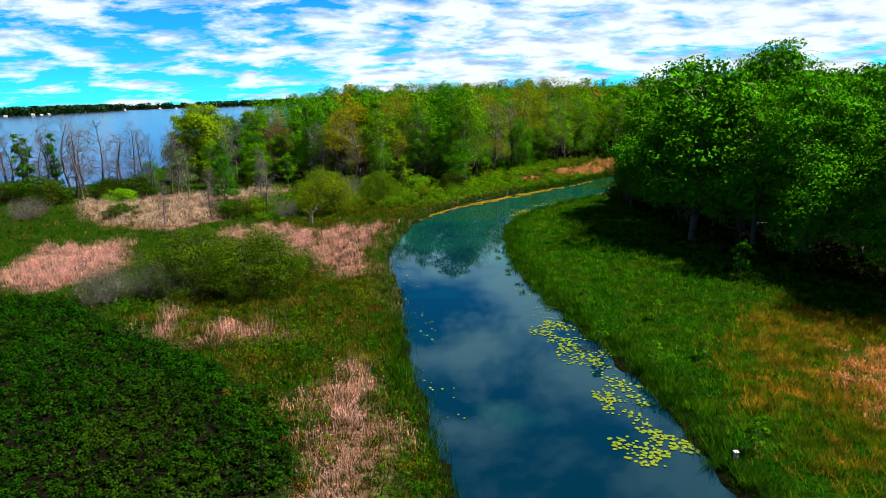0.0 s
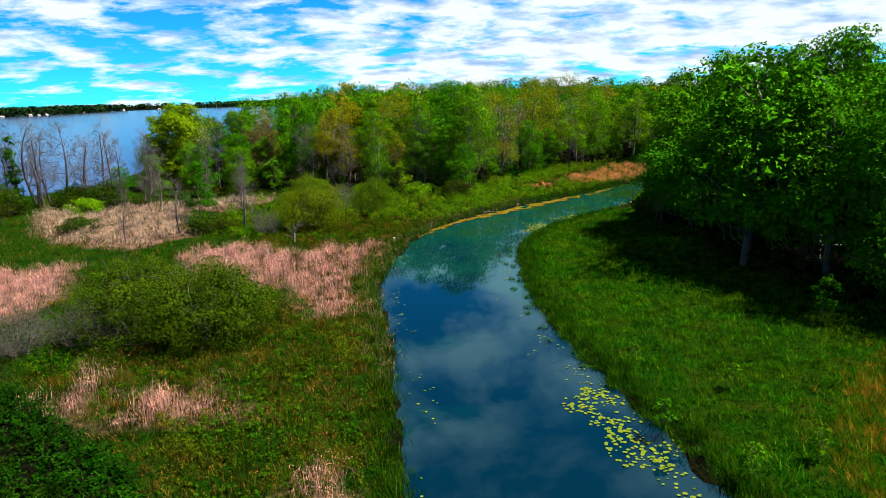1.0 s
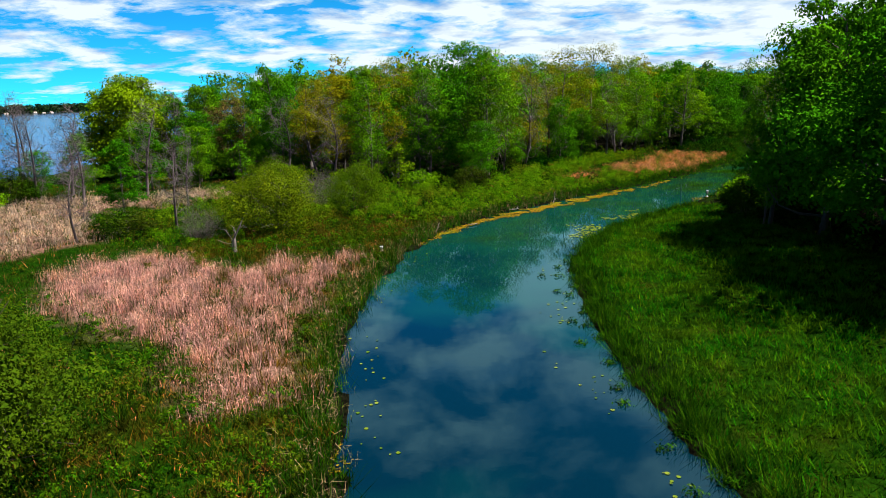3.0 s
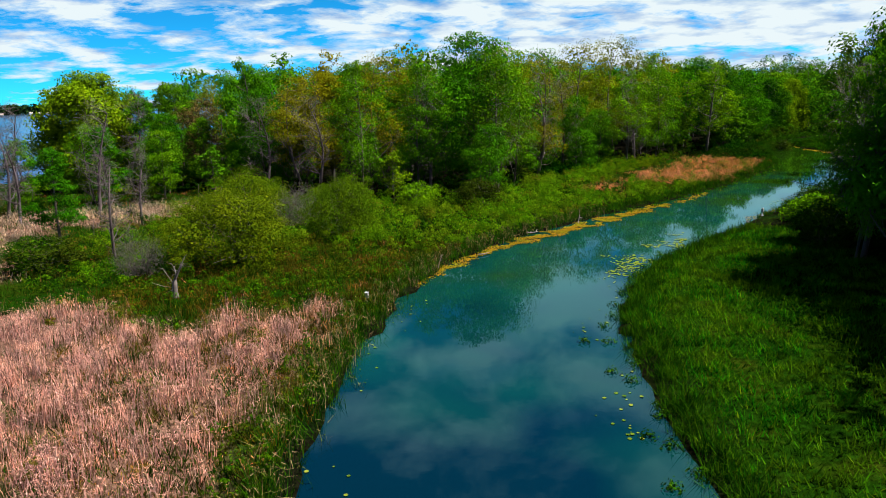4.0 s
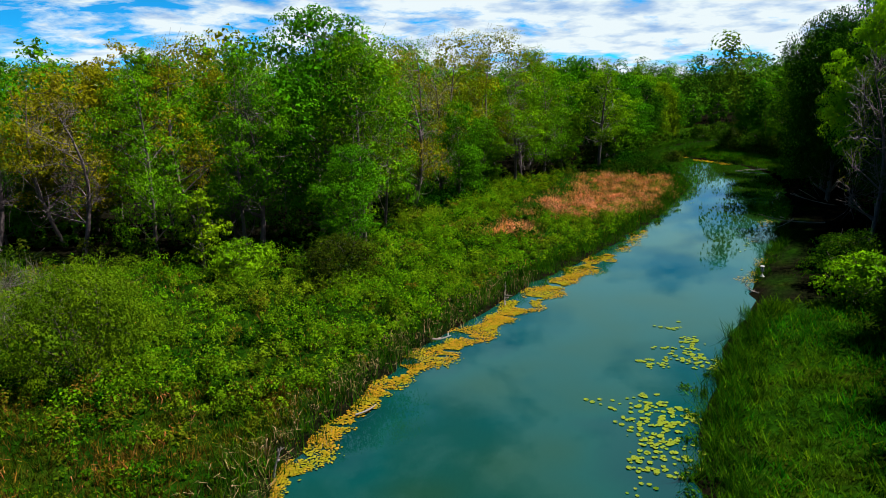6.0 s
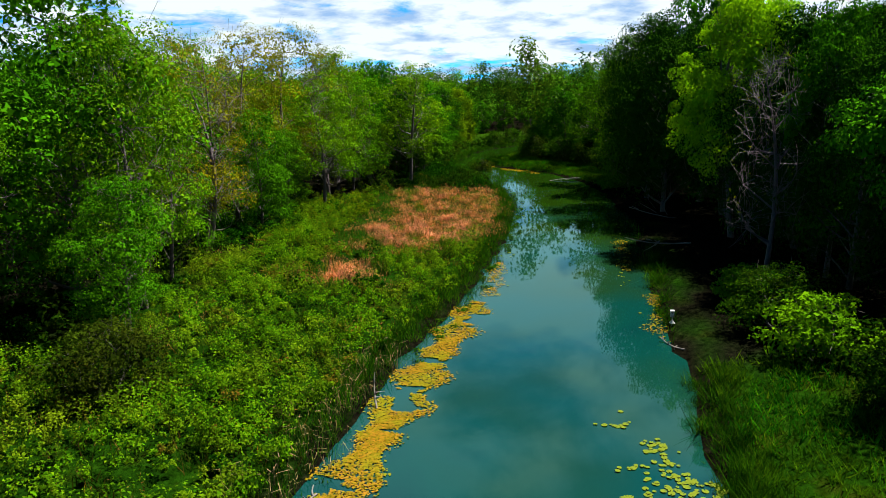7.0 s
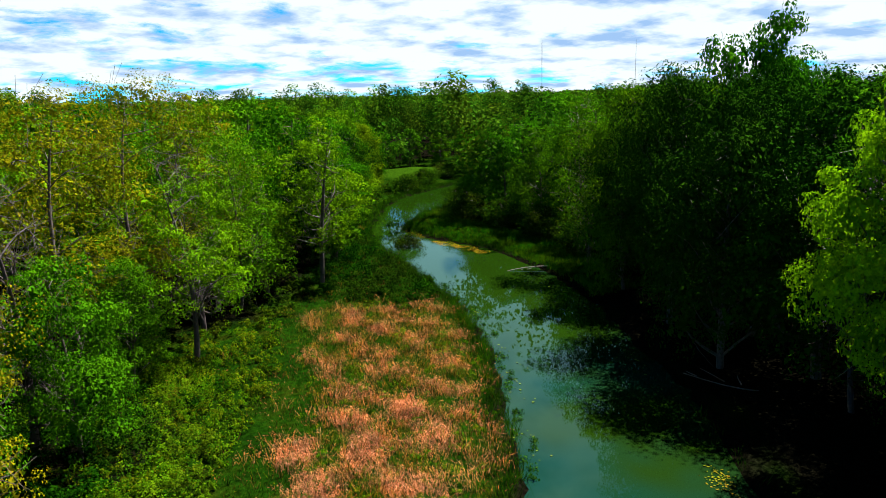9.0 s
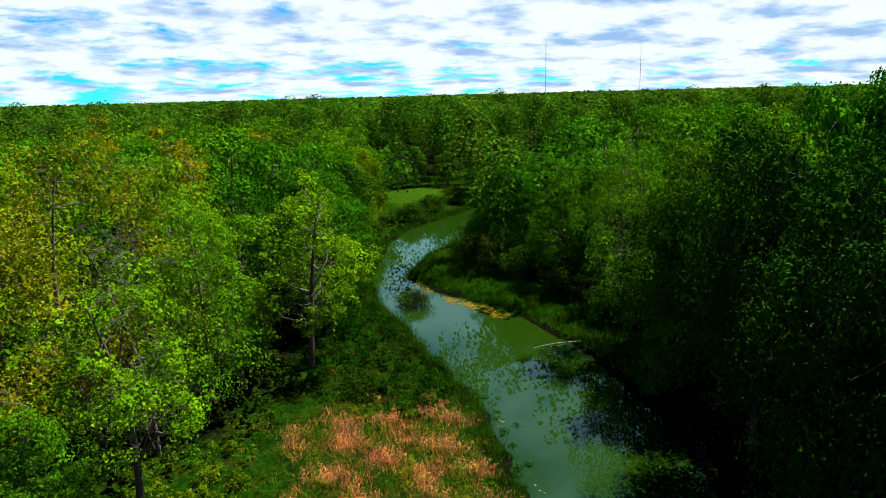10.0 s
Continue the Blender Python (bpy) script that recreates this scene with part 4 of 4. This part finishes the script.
blades("near_grass", "dense green grass with brown stalks by the creek", "grass", dry(inside(NEAR, 10000)), 7, 0.42, 0.019, 1.2, M_NEAR)
blades("sedge", "orange and yellow sedge in the meadow", "grass", ragged(np.array([(14, 24), (14, 33), (17, 42), (24, 48), (32, 38), (26, 20)], float), 22, 3.0), 9, 0.42, 0.013, 1.1, M_SEDGE)
blades("dead_reeds", "pinkish dead reeds standing in beds", "reeds", dry(np.vstack([ragged(b, 15, 2.0, gaps=g) for b, g in zip([*REED_BEDS[:1], *REED_BEDS[2:6]], (-0.12, -0.12, 0.1, 0.1, 0.12))])), 10, 1.15, 0.010, 0.4, M_REED, 0.28, 0.25)
blades("pale_reeds", "pale tan dead reeds standing in a bed", "reeds", dry(np.vstack([ragged(b, 11, 2.0, 0.05) for b in (REED_BEDS[1], REED_BEDS[6])])), 6, 1.1, 0.014, 0.5, M_PALE, 0.25, 0.5)
blades("rust_reeds", "rust-coloured reeds bent over in beds", "reeds", dry(np.vstack([ragged(b, 15, 1.5, g) for b, g in zip(RUST_BEDS, (0.18, -0.3, -0.05, 0.0))])), 8, 0.7, 0.012, 0.9, M_RUST, 0.3, 0.45)
blades("brown_sedge", "orange-brown sedge in drifts among the marsh grass", "grass", (lambda p: dry(p[wave(p[:, 0] * 1.7 + 3, p[:, 1] * 1.3) + 0.4 * wave(p[:, 1] * 5, p[:, 0] * 4) > -0.1]))(np.vstack([inside(NEAR, 4200), outside(inside(MARSH, 4000), [FERNS, HOLLOW_SHADE])])), 5, 0.5, 0.014, 1.0, M_DUSK, 0.25, 0.5)
leafy("bed_herbs", "green leafy herbs breaking through the rust-coloured reeds", "undergrowth", dry(inside(RUST_BEDS[0], 190)), 0.65, 0.5, 60, 0.045, M_SPRIG)
GLADE = np.array([(16, 127), (19, 132), (24, 138), (28, 144), (31, 151), (25, 151), (17, 142), (12, 133)], float)
leafy("glade_shrubs", "olive and yellow-green low shrubs between the reeds and the wood", "undergrowth", inside(GLADE, 420), 0.7, 0.85, 90, 0.05, M_SPRIG)
blades("rusty_sedge", "olive and rust sedge about the reed beds", "grass", dry(np.vstack([ragged(b, 9, 3.5, -0.8) for b in (RUST_BEDS[0], RUST_BEDS[2])])), 6, 0.6, 0.014, 1.0, M_DUSK, 0.3, 0.5)
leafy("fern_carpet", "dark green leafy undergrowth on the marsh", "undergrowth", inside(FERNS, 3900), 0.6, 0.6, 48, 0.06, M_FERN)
blades("stray_reeds", "scattered rust-brown dead reeds among the marsh grass", "reeds", (lambda p: dry(p[wave(p[:, 0] * 0.9, p[:, 1] * 0.7) > 0.25]))(outside(inside(MARSH, 5200), [FERNS])), 4, 0.5, 0.012, 0.9, M_RUST, 0.25, 0.6)
leafy("thicket", "lush low green shrubs along the bank", "undergrowth", dry(outside(inside(THICKET, 1700), [*RUST_BEDS[2:], HOLLOW_SHADE]), 0.5), 0.7, 0.95, 110, 0.047, M_LUSH)
HERBS = np.array([(1, 18), (-1, 34), (-3.4, 48), (-5.5, 65), (-4, 82), (2, 93), (-6, 96), (-24, 96), (-30, 90), (-20, 80), (-24, 66), (-27, 52), (-20, 46), (-12, 39), (-5, 28), (-5.5, 18)], float)
leafy("marsh_herbs", "low lush green leafy herbs among the marsh grass", "undergrowth", (lambda p: dry(p[wave(p[:, 0] * 1.1 + 2, p[:, 1] * 0.9) > -0.35], 0.4))(outside(inside(HERBS, 3600), REED_BEDS, -0.6)), 0.55, 0.5, 42, 0.05, M_HERB)
SHRUBBY = np.array([(-24, 84), (-16, 86), (-6, 90), (2, 96), (11, 104.5), (19, 113), (26, 122), (17, 122), (18, 130), (23, 140), (20, 148), (11, 142), (6, 122), (0, 114), (-12, 113), (-26, 116), (-28, 96)], float)
CREEKSIDE = np.array([(39, 146), (44, 147), (47.5, 157), (51, 168), (56, 179), (50, 174), (42, 162), (36, 156)], float)
leafy("bank_shrubs", "rounded green shrubs crowding the creek bank", "undergrowth", dry(outside(inside(SHRUBBY, 260), [*RUST_BEDS, HOLLOW_SHADE], 0.3), 0.9), 1.0, 1.3, 340, 0.048, M_LUSH)
# brush at the creek bend; under the boughs, dark leaves stand in for shade
leafy("dark_bank_shrubs", "dark green leafy brush by the creek, also standing in for shade under boughs", "undergrowth", dry(np.vstack([inside(CREEKSIDE, 220), inside(SHRUBBY, 90), inside(FERNS, 90), inside(HOLLOW_SHADE, 170), inside(np.array([(-12, 116), (0, 115), (6, 126), (3, 132), (-10, 124)], float), 60)]), 0.6), 0.95, 1.15, 230, 0.06, M_FERN)
leafy("rusty_shrubs", "olive and rust-brown low shrubs on the marsh", "undergrowth", dry(np.vstack([inside(SHRUBBY, 100), inside(MARSH, 80)]), 0.9), 0.8, 0.9, 170, 0.05, M_RUSTY)
RIGHT_EDGE = np.array([(38, 34), (31, 47), (26, 60), (24, 72), (23.5, 82), (24, 92), (28.5, 101), (38, 112), (46, 122), (56, 138), (63, 150), (72, 166), (84, 180), (88, 178), (76, 163), (68, 148), (58, 133), (42, 112), (28, 92), (28, 76), (31, 60), (40, 44)], float)
leafy("undergrowth", "tangled green undergrowth at the foot of the woods", "undergrowth", dry(outside(np.vstack([inside(EDGE, 330), inside(np.array([(55, 178), (68, 192), (77, 198.5), (85, 202), (84, 207), (76, 205), (66, 198), (52, 180)], float), 110), outside(inside(RIGHT_EDGE, 800), [EAST_SHADE]), inside(np.array([(78, 217), (91, 233), (106, 235), (112, 222), (106, 241), (88, 243), (74, 225)], float), 160)]), [HOLLOW_SHADE]), 0.6), 1.1, 1.8, 70, 0.13, M_SHADE)


def along(bank, pitch, inset, jitter):
    b = np.array(bank, float)
    out = []
    for (ax, ay), (bx, by) in zip(b[:-1], b[1:]):
        if ay < 5 or by > 225:
            continue
        n = max(1, int(math.hypot(bx - ax, by - ay) / pitch))
        k = (np.arange(n) + rng.random(n)) / n
        nx, ny = -(by - ay), bx - ax
        l = math.hypot(nx, ny)
        out.append(np.c_[ax + (bx - ax) * k + nx / l * inset, ay + (by - ay) * k + ny / l * inset])
    p = np.vstack(out)
    return p + rng.normal(size=p.shape) * jitter


blades("bank_grass", "tall dark green grass overhanging the water's edge", "grass", np.vstack([outside(along(RIGHT_BANK, 0.08, -0.85, 0.35), [EAST_SHADE], 1.0), along(LEFT_BANK, 0.06, 0.75, 0.4)]), 9, 0.65, 0.018, 1.0, M_BANK)
blades("bank_tussocks", "rounded dark green grass tussocks on the lip of the bank", "grass", outside(along(RIGHT_BANK[:14], 0.5, -0.55, 0.25), [EAST_SHADE], 1.0), 70, 0.55, 0.02, 1.5, M_BANK, 0.2)
blades("cattails", "tan and green cattail stalks at the water's edge", "reeds", along(LEFT_BANK[5:14], 0.14, 0.8, 0.5), 5, 0.9, 0.016, 0.5, M_TAN, 0.14, 0.5)


# ---- water plants ----
def pad_mesh():
    """A round leaf with a notch and a slightly raised rim."""
    verts, faces = [(0, 0, 0)], []
    n = 11
    for k in range(n + 1):
        a = 0.25 + (2 * math.pi - 0.5) * k / n
        verts.append((math.cos(a), math.sin(a) * 0.9, 0.05 + 0.03 * math.sin(3 * a)))
    for k in range(n):
        faces.append((0, k + 1, k + 2))
    return raw_mesh("lily_pad", verts, faces, M_PAD, True)


PAD = pad_mesh()


def pad_patch(spots):
    """One bed of floating leaves, each a piece of its own."""
    c = spots.mean(0)
    root = tagged(new("lily_pad_bed"), "bed of yellow-green lily pads floating on the creek", "water plants", "lily beds")
    root.location = (c[0], c[1], 0)
    for x, y in spots:
        o = part("lily_pad", PAD, root)
        s = rng.uniform(0.055, 0.115)
        o.matrix_basis = pose(x - c[0], y - c[1], 0.012 + rng.random() * 0.02, rng.normal() * 3, rng.normal() * 3, rng.random() * 360) @ Matrix.Scale(s, 4)


def bed(poly, n, fringe=0.7):
    p = ragged(np.array(poly, float), n, fringe)
    return p[shore(p) < -0.05]


pad_patch(bed([(5.9, 46.2), (7.6, 45.2), (8.6, 42), (9.4, 38.8), (8.4, 37.2), (6.9, 38.2), (6.9, 42)], 30, 0.5)[:300])
pad_patch(bed([(8.3, 31.8), (9.2, 32.4), (10.9, 30.5), (11, 28.2), (9.6, 26.6), (8.4, 27.6), (9.2, 29)], 30, 0.5)[:280])
pad_patch(bed([(8.7, 36.5), (9.8, 35.5), (9.8, 34), (8.9, 34)], 22, 0.5)[:80])
pad_patch(bed([(10.6, 91), (12.8, 91), (11.8, 88.2), (10.6, 86.6), (8.8, 86.8), (9.6, 89)], 26, 0.5)[:220])
pad_patch(bed([(12.8, 93), (14.6, 93.2), (17.6, 97.4), (16.4, 97.2)], 26, 0.5)[:160])


def loose_pads():
    spots = np.vstack([along(RIGHT_BANK[3:11], 0.16, 1.3, 0.55), along(RIGHT_BANK[12:17], 0.4, 1.2, 0.5), along(LEFT_BANK[3:10], 0.35, -0.9, 0.4), along(LEFT_BANK[14:18], 0.3, -0.9, 0.4)])
    spots = spots[(shore(spots) < -0.1) & (wave(spots[:, 0] * 1.2, spots[:, 1] * 0.8) > -0.1)]
    r = np.random.default_rng(31)
    n = len(spots)
    k = 7
    a = np.linspace(0.2, 2 * math.pi - 0.2, k)
    s = r.uniform(0.03, 0.085, n)
    t = r.random(n) * 6.28
    rim = np.stack([np.cos(a[None] + t[:, None]) * s[:, None] + spots[:, :1], np.sin(a[None] + t[:, None]) * s[:, None] + spots[:, 1:], np.full((n, k), 0.015) + 0.02 * r.random((n, 1))], -1)
    mid = np.c_[spots, np.full(n, 0.012)][:, None]
    v = np.concatenate([mid, rim], 1).reshape(-1, 3)
    tri = np.array([(0, j + 1, j + 2) for j in range(k - 1)])
    f = (np.arange(n) * (k + 1))[:, None, None] + tri[None]
    tagged(new("loose_lily_pads", raw_mesh("loose_lily_pads", v, f.reshape(-1, 3), M_PAD)), "scattered small lily pads along the banks", "water plants", kind="stuff")


loose_pads()


def weed_mat(ax, ay, bx, by, w, n):
    """A raft of floating yellow weed from a to b, w wide, made of small flat shreds."""
    r = np.random.default_rng(int(ax * 7 + ay * 3) % 9999)
    n = int(3.2 * n)
    k = r.random(n)
    nx, ny = -(by - ay), bx - ax
    l = math.hypot(nx, ny)
    side = r.uniform(-1, 1, n) * w / 2 * np.clip(np.sin(k * math.pi) + 0.6, 0, 1) * (1 + 0.5 * np.sin(k * 17 + ax))
    p = np.c_[ax + (bx - ax) * k + nx / l * side, ay + (by - ay) * k + ny / l * side] + r.normal(size=(n, 2)) * 0.12
    keep = (shore(p) < 0.2) & (wave(p[:, 0] * 2.3 + 1, p[:, 1] * 2.1) + 0.5 * wave(p[:, 1] * 5, p[:, 0] * 5) > -0.42)
    p = p[keep]
    m = len(p)
    if m < 8:
        return
    t = r.random(m) * 6.28
    s = r.uniform(0.03, 0.085, m)[:, None]
    u = np.c_[np.cos(t), np.sin(t), r.normal(size=m) * 0.08] * s
    v = np.c_[-np.sin(t), np.cos(t), r.normal(size=m) * 0.08] * s * 0.6
    c = np.c_[p, r.uniform(0.01, 0.05, m)]
    q = np.stack([c - u, c - v, c + u * 0.8, c + v], 1).reshape(-1, 3)
    tagged(new("floating_weed", raw_mesh("floating_weed", q, np.arange(4 * m).reshape(-1, 4), M_SCUM)), "raft of yellow floating weed by the bank", "water plants", "weed rafts", "stuff")


for row in ((-3.9, 83.6, -1.0, 89.0, 1.1, 700), (-1.3, 88.6, 3.1, 95.3, 1.2, 1200), (2.7, 94.8, 8.9, 100.9, 1.5, 1900), (8.5, 100.6, 13.7, 106.0, 1.6, 1900), (13.7, 106.0, 19.2, 111.6, 1.4, 1500), (20.3, 112.2, 25, 118.2, 0.8, 260),
            (57.8, 157.5, 57.6, 166, 1.6, 600), (57.9, 168.5, 60.5, 176.5, 1.2, 260), (22.6, 102.2, 27.6, 107.6, 0.8, 200), (-4.0, 56, -3.2, 50, 0.9, 200), (30, 112, 36, 119, 0.8, 160)):
    weed_mat(*row)


def wet_clumps():
    p = np.vstack([along(RIGHT_BANK[5:11], 1.3, 0.35, 0.4), along(LEFT_BANK[13:19], 0.9, -0.4, 0.35)])
    r = np.random.default_rng(41)
    n, per = len(p), 46
    d = unit(r.normal(size=(n, per, 3)))
    d[..., 2] = np.abs(d[..., 2])
    at = np.c_[p, np.full(n, 0.02)][:, None] + d * np.array([0.4, 0.4, 0.25]) * r.uniform(0.3, 1, (n, per, 1))
    v, f = leaf_quads(at.reshape(-1, 3), d.reshape(-1, 3), 0.055, r, 0.6)
    tagged(new("water_weed", raw_mesh("water_weed", v, f, M_BANK)), "dark green water weed clumps in the shallows", "water plants", kind="stuff")


wet_clumps()


# ---- things ----
def solid(bm, corners_lo, corners_hi):
    """A box between two corner points, added to bm."""
    m = bmesh.ops.create_cube(bm, size=1.0)["verts"]
    lo, hi = Vector(corners_lo), Vector(corners_hi)
    for v in m:
        v.co = Vector([(lo[i] + hi[i]) / 2 + v.co[i] * (hi[i] - lo[i]) for i in range(3)])
    return m


def bm_part(name, bm, mat, parent, label="", bevel=0.0):
    if bevel:
        bmesh.ops.bevel(bm, geom=bm.edges[:], offset=bevel, segments=1, affect="EDGES")
    me = bpy.data.meshes.new(name)
    bm.to_mesh(me)
    bm.free()
    me.materials.append(mat)
    ob = new(name, me)
    ob.parent = parent
    return tagged(ob, label)


def nest_box(x, y, tall, turn, cone):
    """A wooden bird box with a pale lid on a thin pole."""
    root = tagged(new("nest_box"), "grey wooden bird box with white lid on a pole", "bird box", "bird boxes")
    root.matrix_basis = pose(x, y, float(height(np.array([[x, y]], float))[0]), 0, 0, turn) @ Matrix.Scale(0.55, 4)
    bm = bmesh.new()
    bmesh.ops.create_cone(bm, segments=8, radius1=0.03, radius2=0.03, depth=tall + 0.5, cap_ends=True, matrix=Matrix.Translation((0, 0, tall / 2 - 0.25)))
    bm_part("pole", bm, M_STEEL, root, "thin metal pole")
    bm = bmesh.new()
    solid(bm, (-0.14, -0.13, tall - 0.05), (0.14, 0.13, tall + 0.46))
    box = bm_part("box", bm, M_WOOD, root, bevel=0.008)
    bm = bmesh.new()
    for v in solid(bm, (-0.18, -0.20, tall + 0.463), (0.18, 0.17, tall + 0.50)):
        v.co.z += 0.05 * (v.co.y + 0.2)
    bm_part("lid", bm, M_WHITE, root, "white sloping lid", 0.005)
    # no opening is cut: a dark disc stands for the hole's shaded inside
    bm = bmesh.new()
    bmesh.ops.create_cone(bm, segments=14, radius1=0.05, radius2=0.045, depth=0.012, cap_ends=True, matrix=pose(0, -0.136, tall + 0.3, 90))
    bm_part("entrance_hole", bm, M_GLASS, box, "dark disc standing for the shaded entrance hole")
    if cone:
        bm = bmesh.new()
        bmesh.ops.create_cone(bm, segments=18, radius1=0.24, radius2=0.03, depth=0.3, cap_ends=False, matrix=Matrix.Translation((0, 0, tall - 0.42)))
        bm_part("guard", bm, M_WHITE, root, "white cone-shaped guard")


nest_box(11.9, 26.3, 0.45, 10, False)
nest_box(-4.8, 80.7, 0.5, -20, False)
nest_box(24.3, 103.2, 0.95, -40, True)


def snag(x, y):
    """The broken, bleached stump of a tree with a few bare boughs."""
    r = np.random.default_rng(51)
    store = ([], [])
    tube(store, bent(np.array([0, 0, -0.3]), np.array([0.1, 0, 1.9]), r, 0.06, 6), [0.42, 0.33, 0.26, 0.25, 0.24, 0.10], 9)
    for dx, dy, dz, z0 in ((-1.1, 0.2, 1.9, 0.9), (0.9, 0.3, 1.6, 1.6), (1.3, -0.2, 2.2, 1.7), (-0.3, 0.4, 1.5, 1.8), (-0.9, -0.3, 0.5, 0.7)):
        a = np.array([0.05, 0, z0])
        way = bent(a, a + np.array([dx, dy, dz]), r, 0.2, 6)
        tube(store, way, np.linspace(0.10, 0.02, 6), 5)
        for _ in range(5):
            q = way[r.integers(2, 6)]
            tube(store, bent(q, q + np.array([dx, dy, dz * 0.5]) * 0.4 + r.normal(size=3) * 0.35, r, 0.08, 4), np.linspace(0.03, 0.01, 4), 3)
    root = tagged(new("tree_stump"), "bleached broken tree stump with bare forked boughs", "stump")
    root.location = (x, y, float(height(np.array([[x, y]], float))[0]))
    root.scale = (0.55, 0.55, 0.55)
    part("trunk", raw_mesh("stump_trunk", np.array(store[0]), store[1], M_DEADWOOD, True), root)


snag(-15.0, 82.0)


def log(x, y, z, length, rad, turn, tilt, label):
    r = np.random.default_rng(int(x * 10 + y))
    store = ([], [])
    tube(store, bent(np.array([-length / 2, 0, 0]), np.array([length / 2, 0, 0]), r, length * 0.05, 6), np.linspace(rad * 0.6, rad * 0.3, 6), 7)
    for _ in range(3):
        q = np.array([r.uniform(-0.2, 0.4) * length, 0, 0])
        tube(store, bent(q, q + r.normal(size=3) * length * 0.15 + np.array([length * 0.15, 0, 0]), r, 0.05, 4), np.linspace(rad * 0.5, 0.012, 4), 4)
    root = tagged(new("driftwood", raw_mesh("driftwood", np.array(store[0]), store[1], M_DEADWOOD, True)), label, "log", "driftwood")
    root.matrix_basis = pose(x, y, z, 0, tilt, turn)


log(1.5, 92.2, 0.12, 1.0, 0.06, 40, 0, "bleached branch lying on the reedy bank")
log(5.3, 98.0, 0.35, 0.9, 0.08, 15, 0, "bleached branch lying on the reedy bank")
log(9.6, 103.0, 0.45, 1.1, 0.06, 70, -50, "pale dead stick leaning out of the bank")
log(-1.3, 88.6, 0.5, 0.9, 0.07, 30, -70, "pale dead stick standing at the water's edge")
log(33.5, 113.0, 1.3, 4.5, 0.09, 160, -8, "bleached bare branch reaching over the dark water")
log(55.6, 149.5, 0.1, 4.0, 0.10, 150, 4, "grey fallen branch at the creek's edge")
log(43.6, 122.5, 0.7, 5.0, 0.08, 130, -10, "bleached bare branch reaching over the dark water")
log(22.5, 101.5, 0.15, 1.6, 0.06, 80, 0, "grey fallen branch at the creek's edge")


def mast(x, y, tall, wide):
    """A guyed lattice mast."""
    root = tagged(new("radio_mast"), "tall thin steel radio mast above the far woods", "mast", "masts")
    root.location = (x, y, 0)
    store = ([], [])
    for k in range(3):
        a = 2.094 * k
        p = np.array([math.cos(a) * wide, math.sin(a) * wide, 0])
        q = np.array([math.cos(a + 2.094) * wide, math.sin(a + 2.094) * wide, 0])
        tube(store, [p, p * 0.7 + np.array([0, 0, tall])], [wide * 0.3, wide * 0.2], 4)
        for i in range(12):
            z0, z1 = tall * i / 12, tall * (i + 1) / 12
            tube(store, [p + np.array([0, 0, z0]), q + np.array([0, 0, z1])], [wide * 0.12, wide * 0.12], 3)
    part("lattice", raw_mesh("mast_lattice", np.array(store[0]), store[1], M_STEEL), root)
    store = ([], [])
    tube(store, [np.array([0, 0, tall]), np.array([0, 0, tall * 1.06])], [wide * 0.2, wide * 0.1], 5)
    part("antenna", raw_mesh("mast_antenna", np.array(store[0]), store[1], M_STEEL), root)


mast(962, 1005, 104, 0.55)
mast(1065, 880, 96, 0.5)
mast(-560, 1760, 30, 0.6)


def house(x, y, wx, wy, tall, turn, wall):
    """A small house by the lake, far off."""
    root = tagged(new("lake_house"), "small gabled house on the far lake shore", "house", "lake houses")
    root.matrix_basis = pose(x, y, float(height(np.array([[x, y]], float))[0]), 0, 0, turn) @ Matrix.Scale(0.55, 4)
    bm = bmesh.new()
    solid(bm, (-wx / 2, -wy / 2, -0.3), (wx / 2, wy / 2, tall))
    bm_part("wall", bm, wall, root)
    bm = bmesh.new()
    for s in (-1, 1):
        a = [bm.verts.new(c) for c in ((-wx / 2 - 0.4, s * (wy / 2 + 0.4), tall), (wx / 2 + 0.4, s * (wy / 2 + 0.4), tall), (wx / 2 + 0.4, 0, tall + wy * 0.4), (-wx / 2 - 0.4, 0, tall + wy * 0.4))]
        bm.faces.new(a)
    for s in (-1, 1):
        bm.faces.new([bm.verts.new(c) for c in ((s * wx / 2, -wy / 2, tall), (s * wx / 2, wy / 2, tall), (s * wx / 2, 0, tall + wy * 0.38))])
    bm_part("roof", bm, M_ROOF, root, "dark shingled gable roof")
    for k in range(3):
        cx = (k - 1) * wx * 0.3
        bm = bmesh.new()
        solid(bm, (cx - 0.6, -wy / 2 - 0.05, tall * 0.35), (cx + 0.6, -wy / 2 + 0.02, tall * 0.75))
        bm_part("window", bm, M_GLASS, root, "dark window")


M_BEIGE = plain_mat("beige_siding", (0.12, 0.10, 0.085), (0.18, 0.155, 0.13), 0.5, 0.8, 0.0)
for x, y, wx, wy, h, a, w in ((-664, 1042, 11, 8, 5, 20, M_BEIGE), (-646, 1052, 9, 7, 4, 35, M_WHITE), (-690, 1035, 10, 8, 5, 15, M_BEIGE), (-650, 1128, 10, 8, 5, 60, M_WHITE), (-642, 1160, 9, 7, 4, 70, M_BEIGE),
                              (-640, 1135, 8, 6, 3.5, 60, M_WHITE), (-664, 1240, 9, 7, 4, 70, M_BEIGE), (-668, 1330, 10, 7, 4, 80, M_WHITE), (-692, 1545, 18, 9, 6, 80, M_WHITE), (-640, 1610, 12, 6, 3.5, 60, M_WHITE), (-618, 1650, 10, 6, 3.5, 60, M_WHITE)):
    house(x, y, wx, wy, h, a, w)
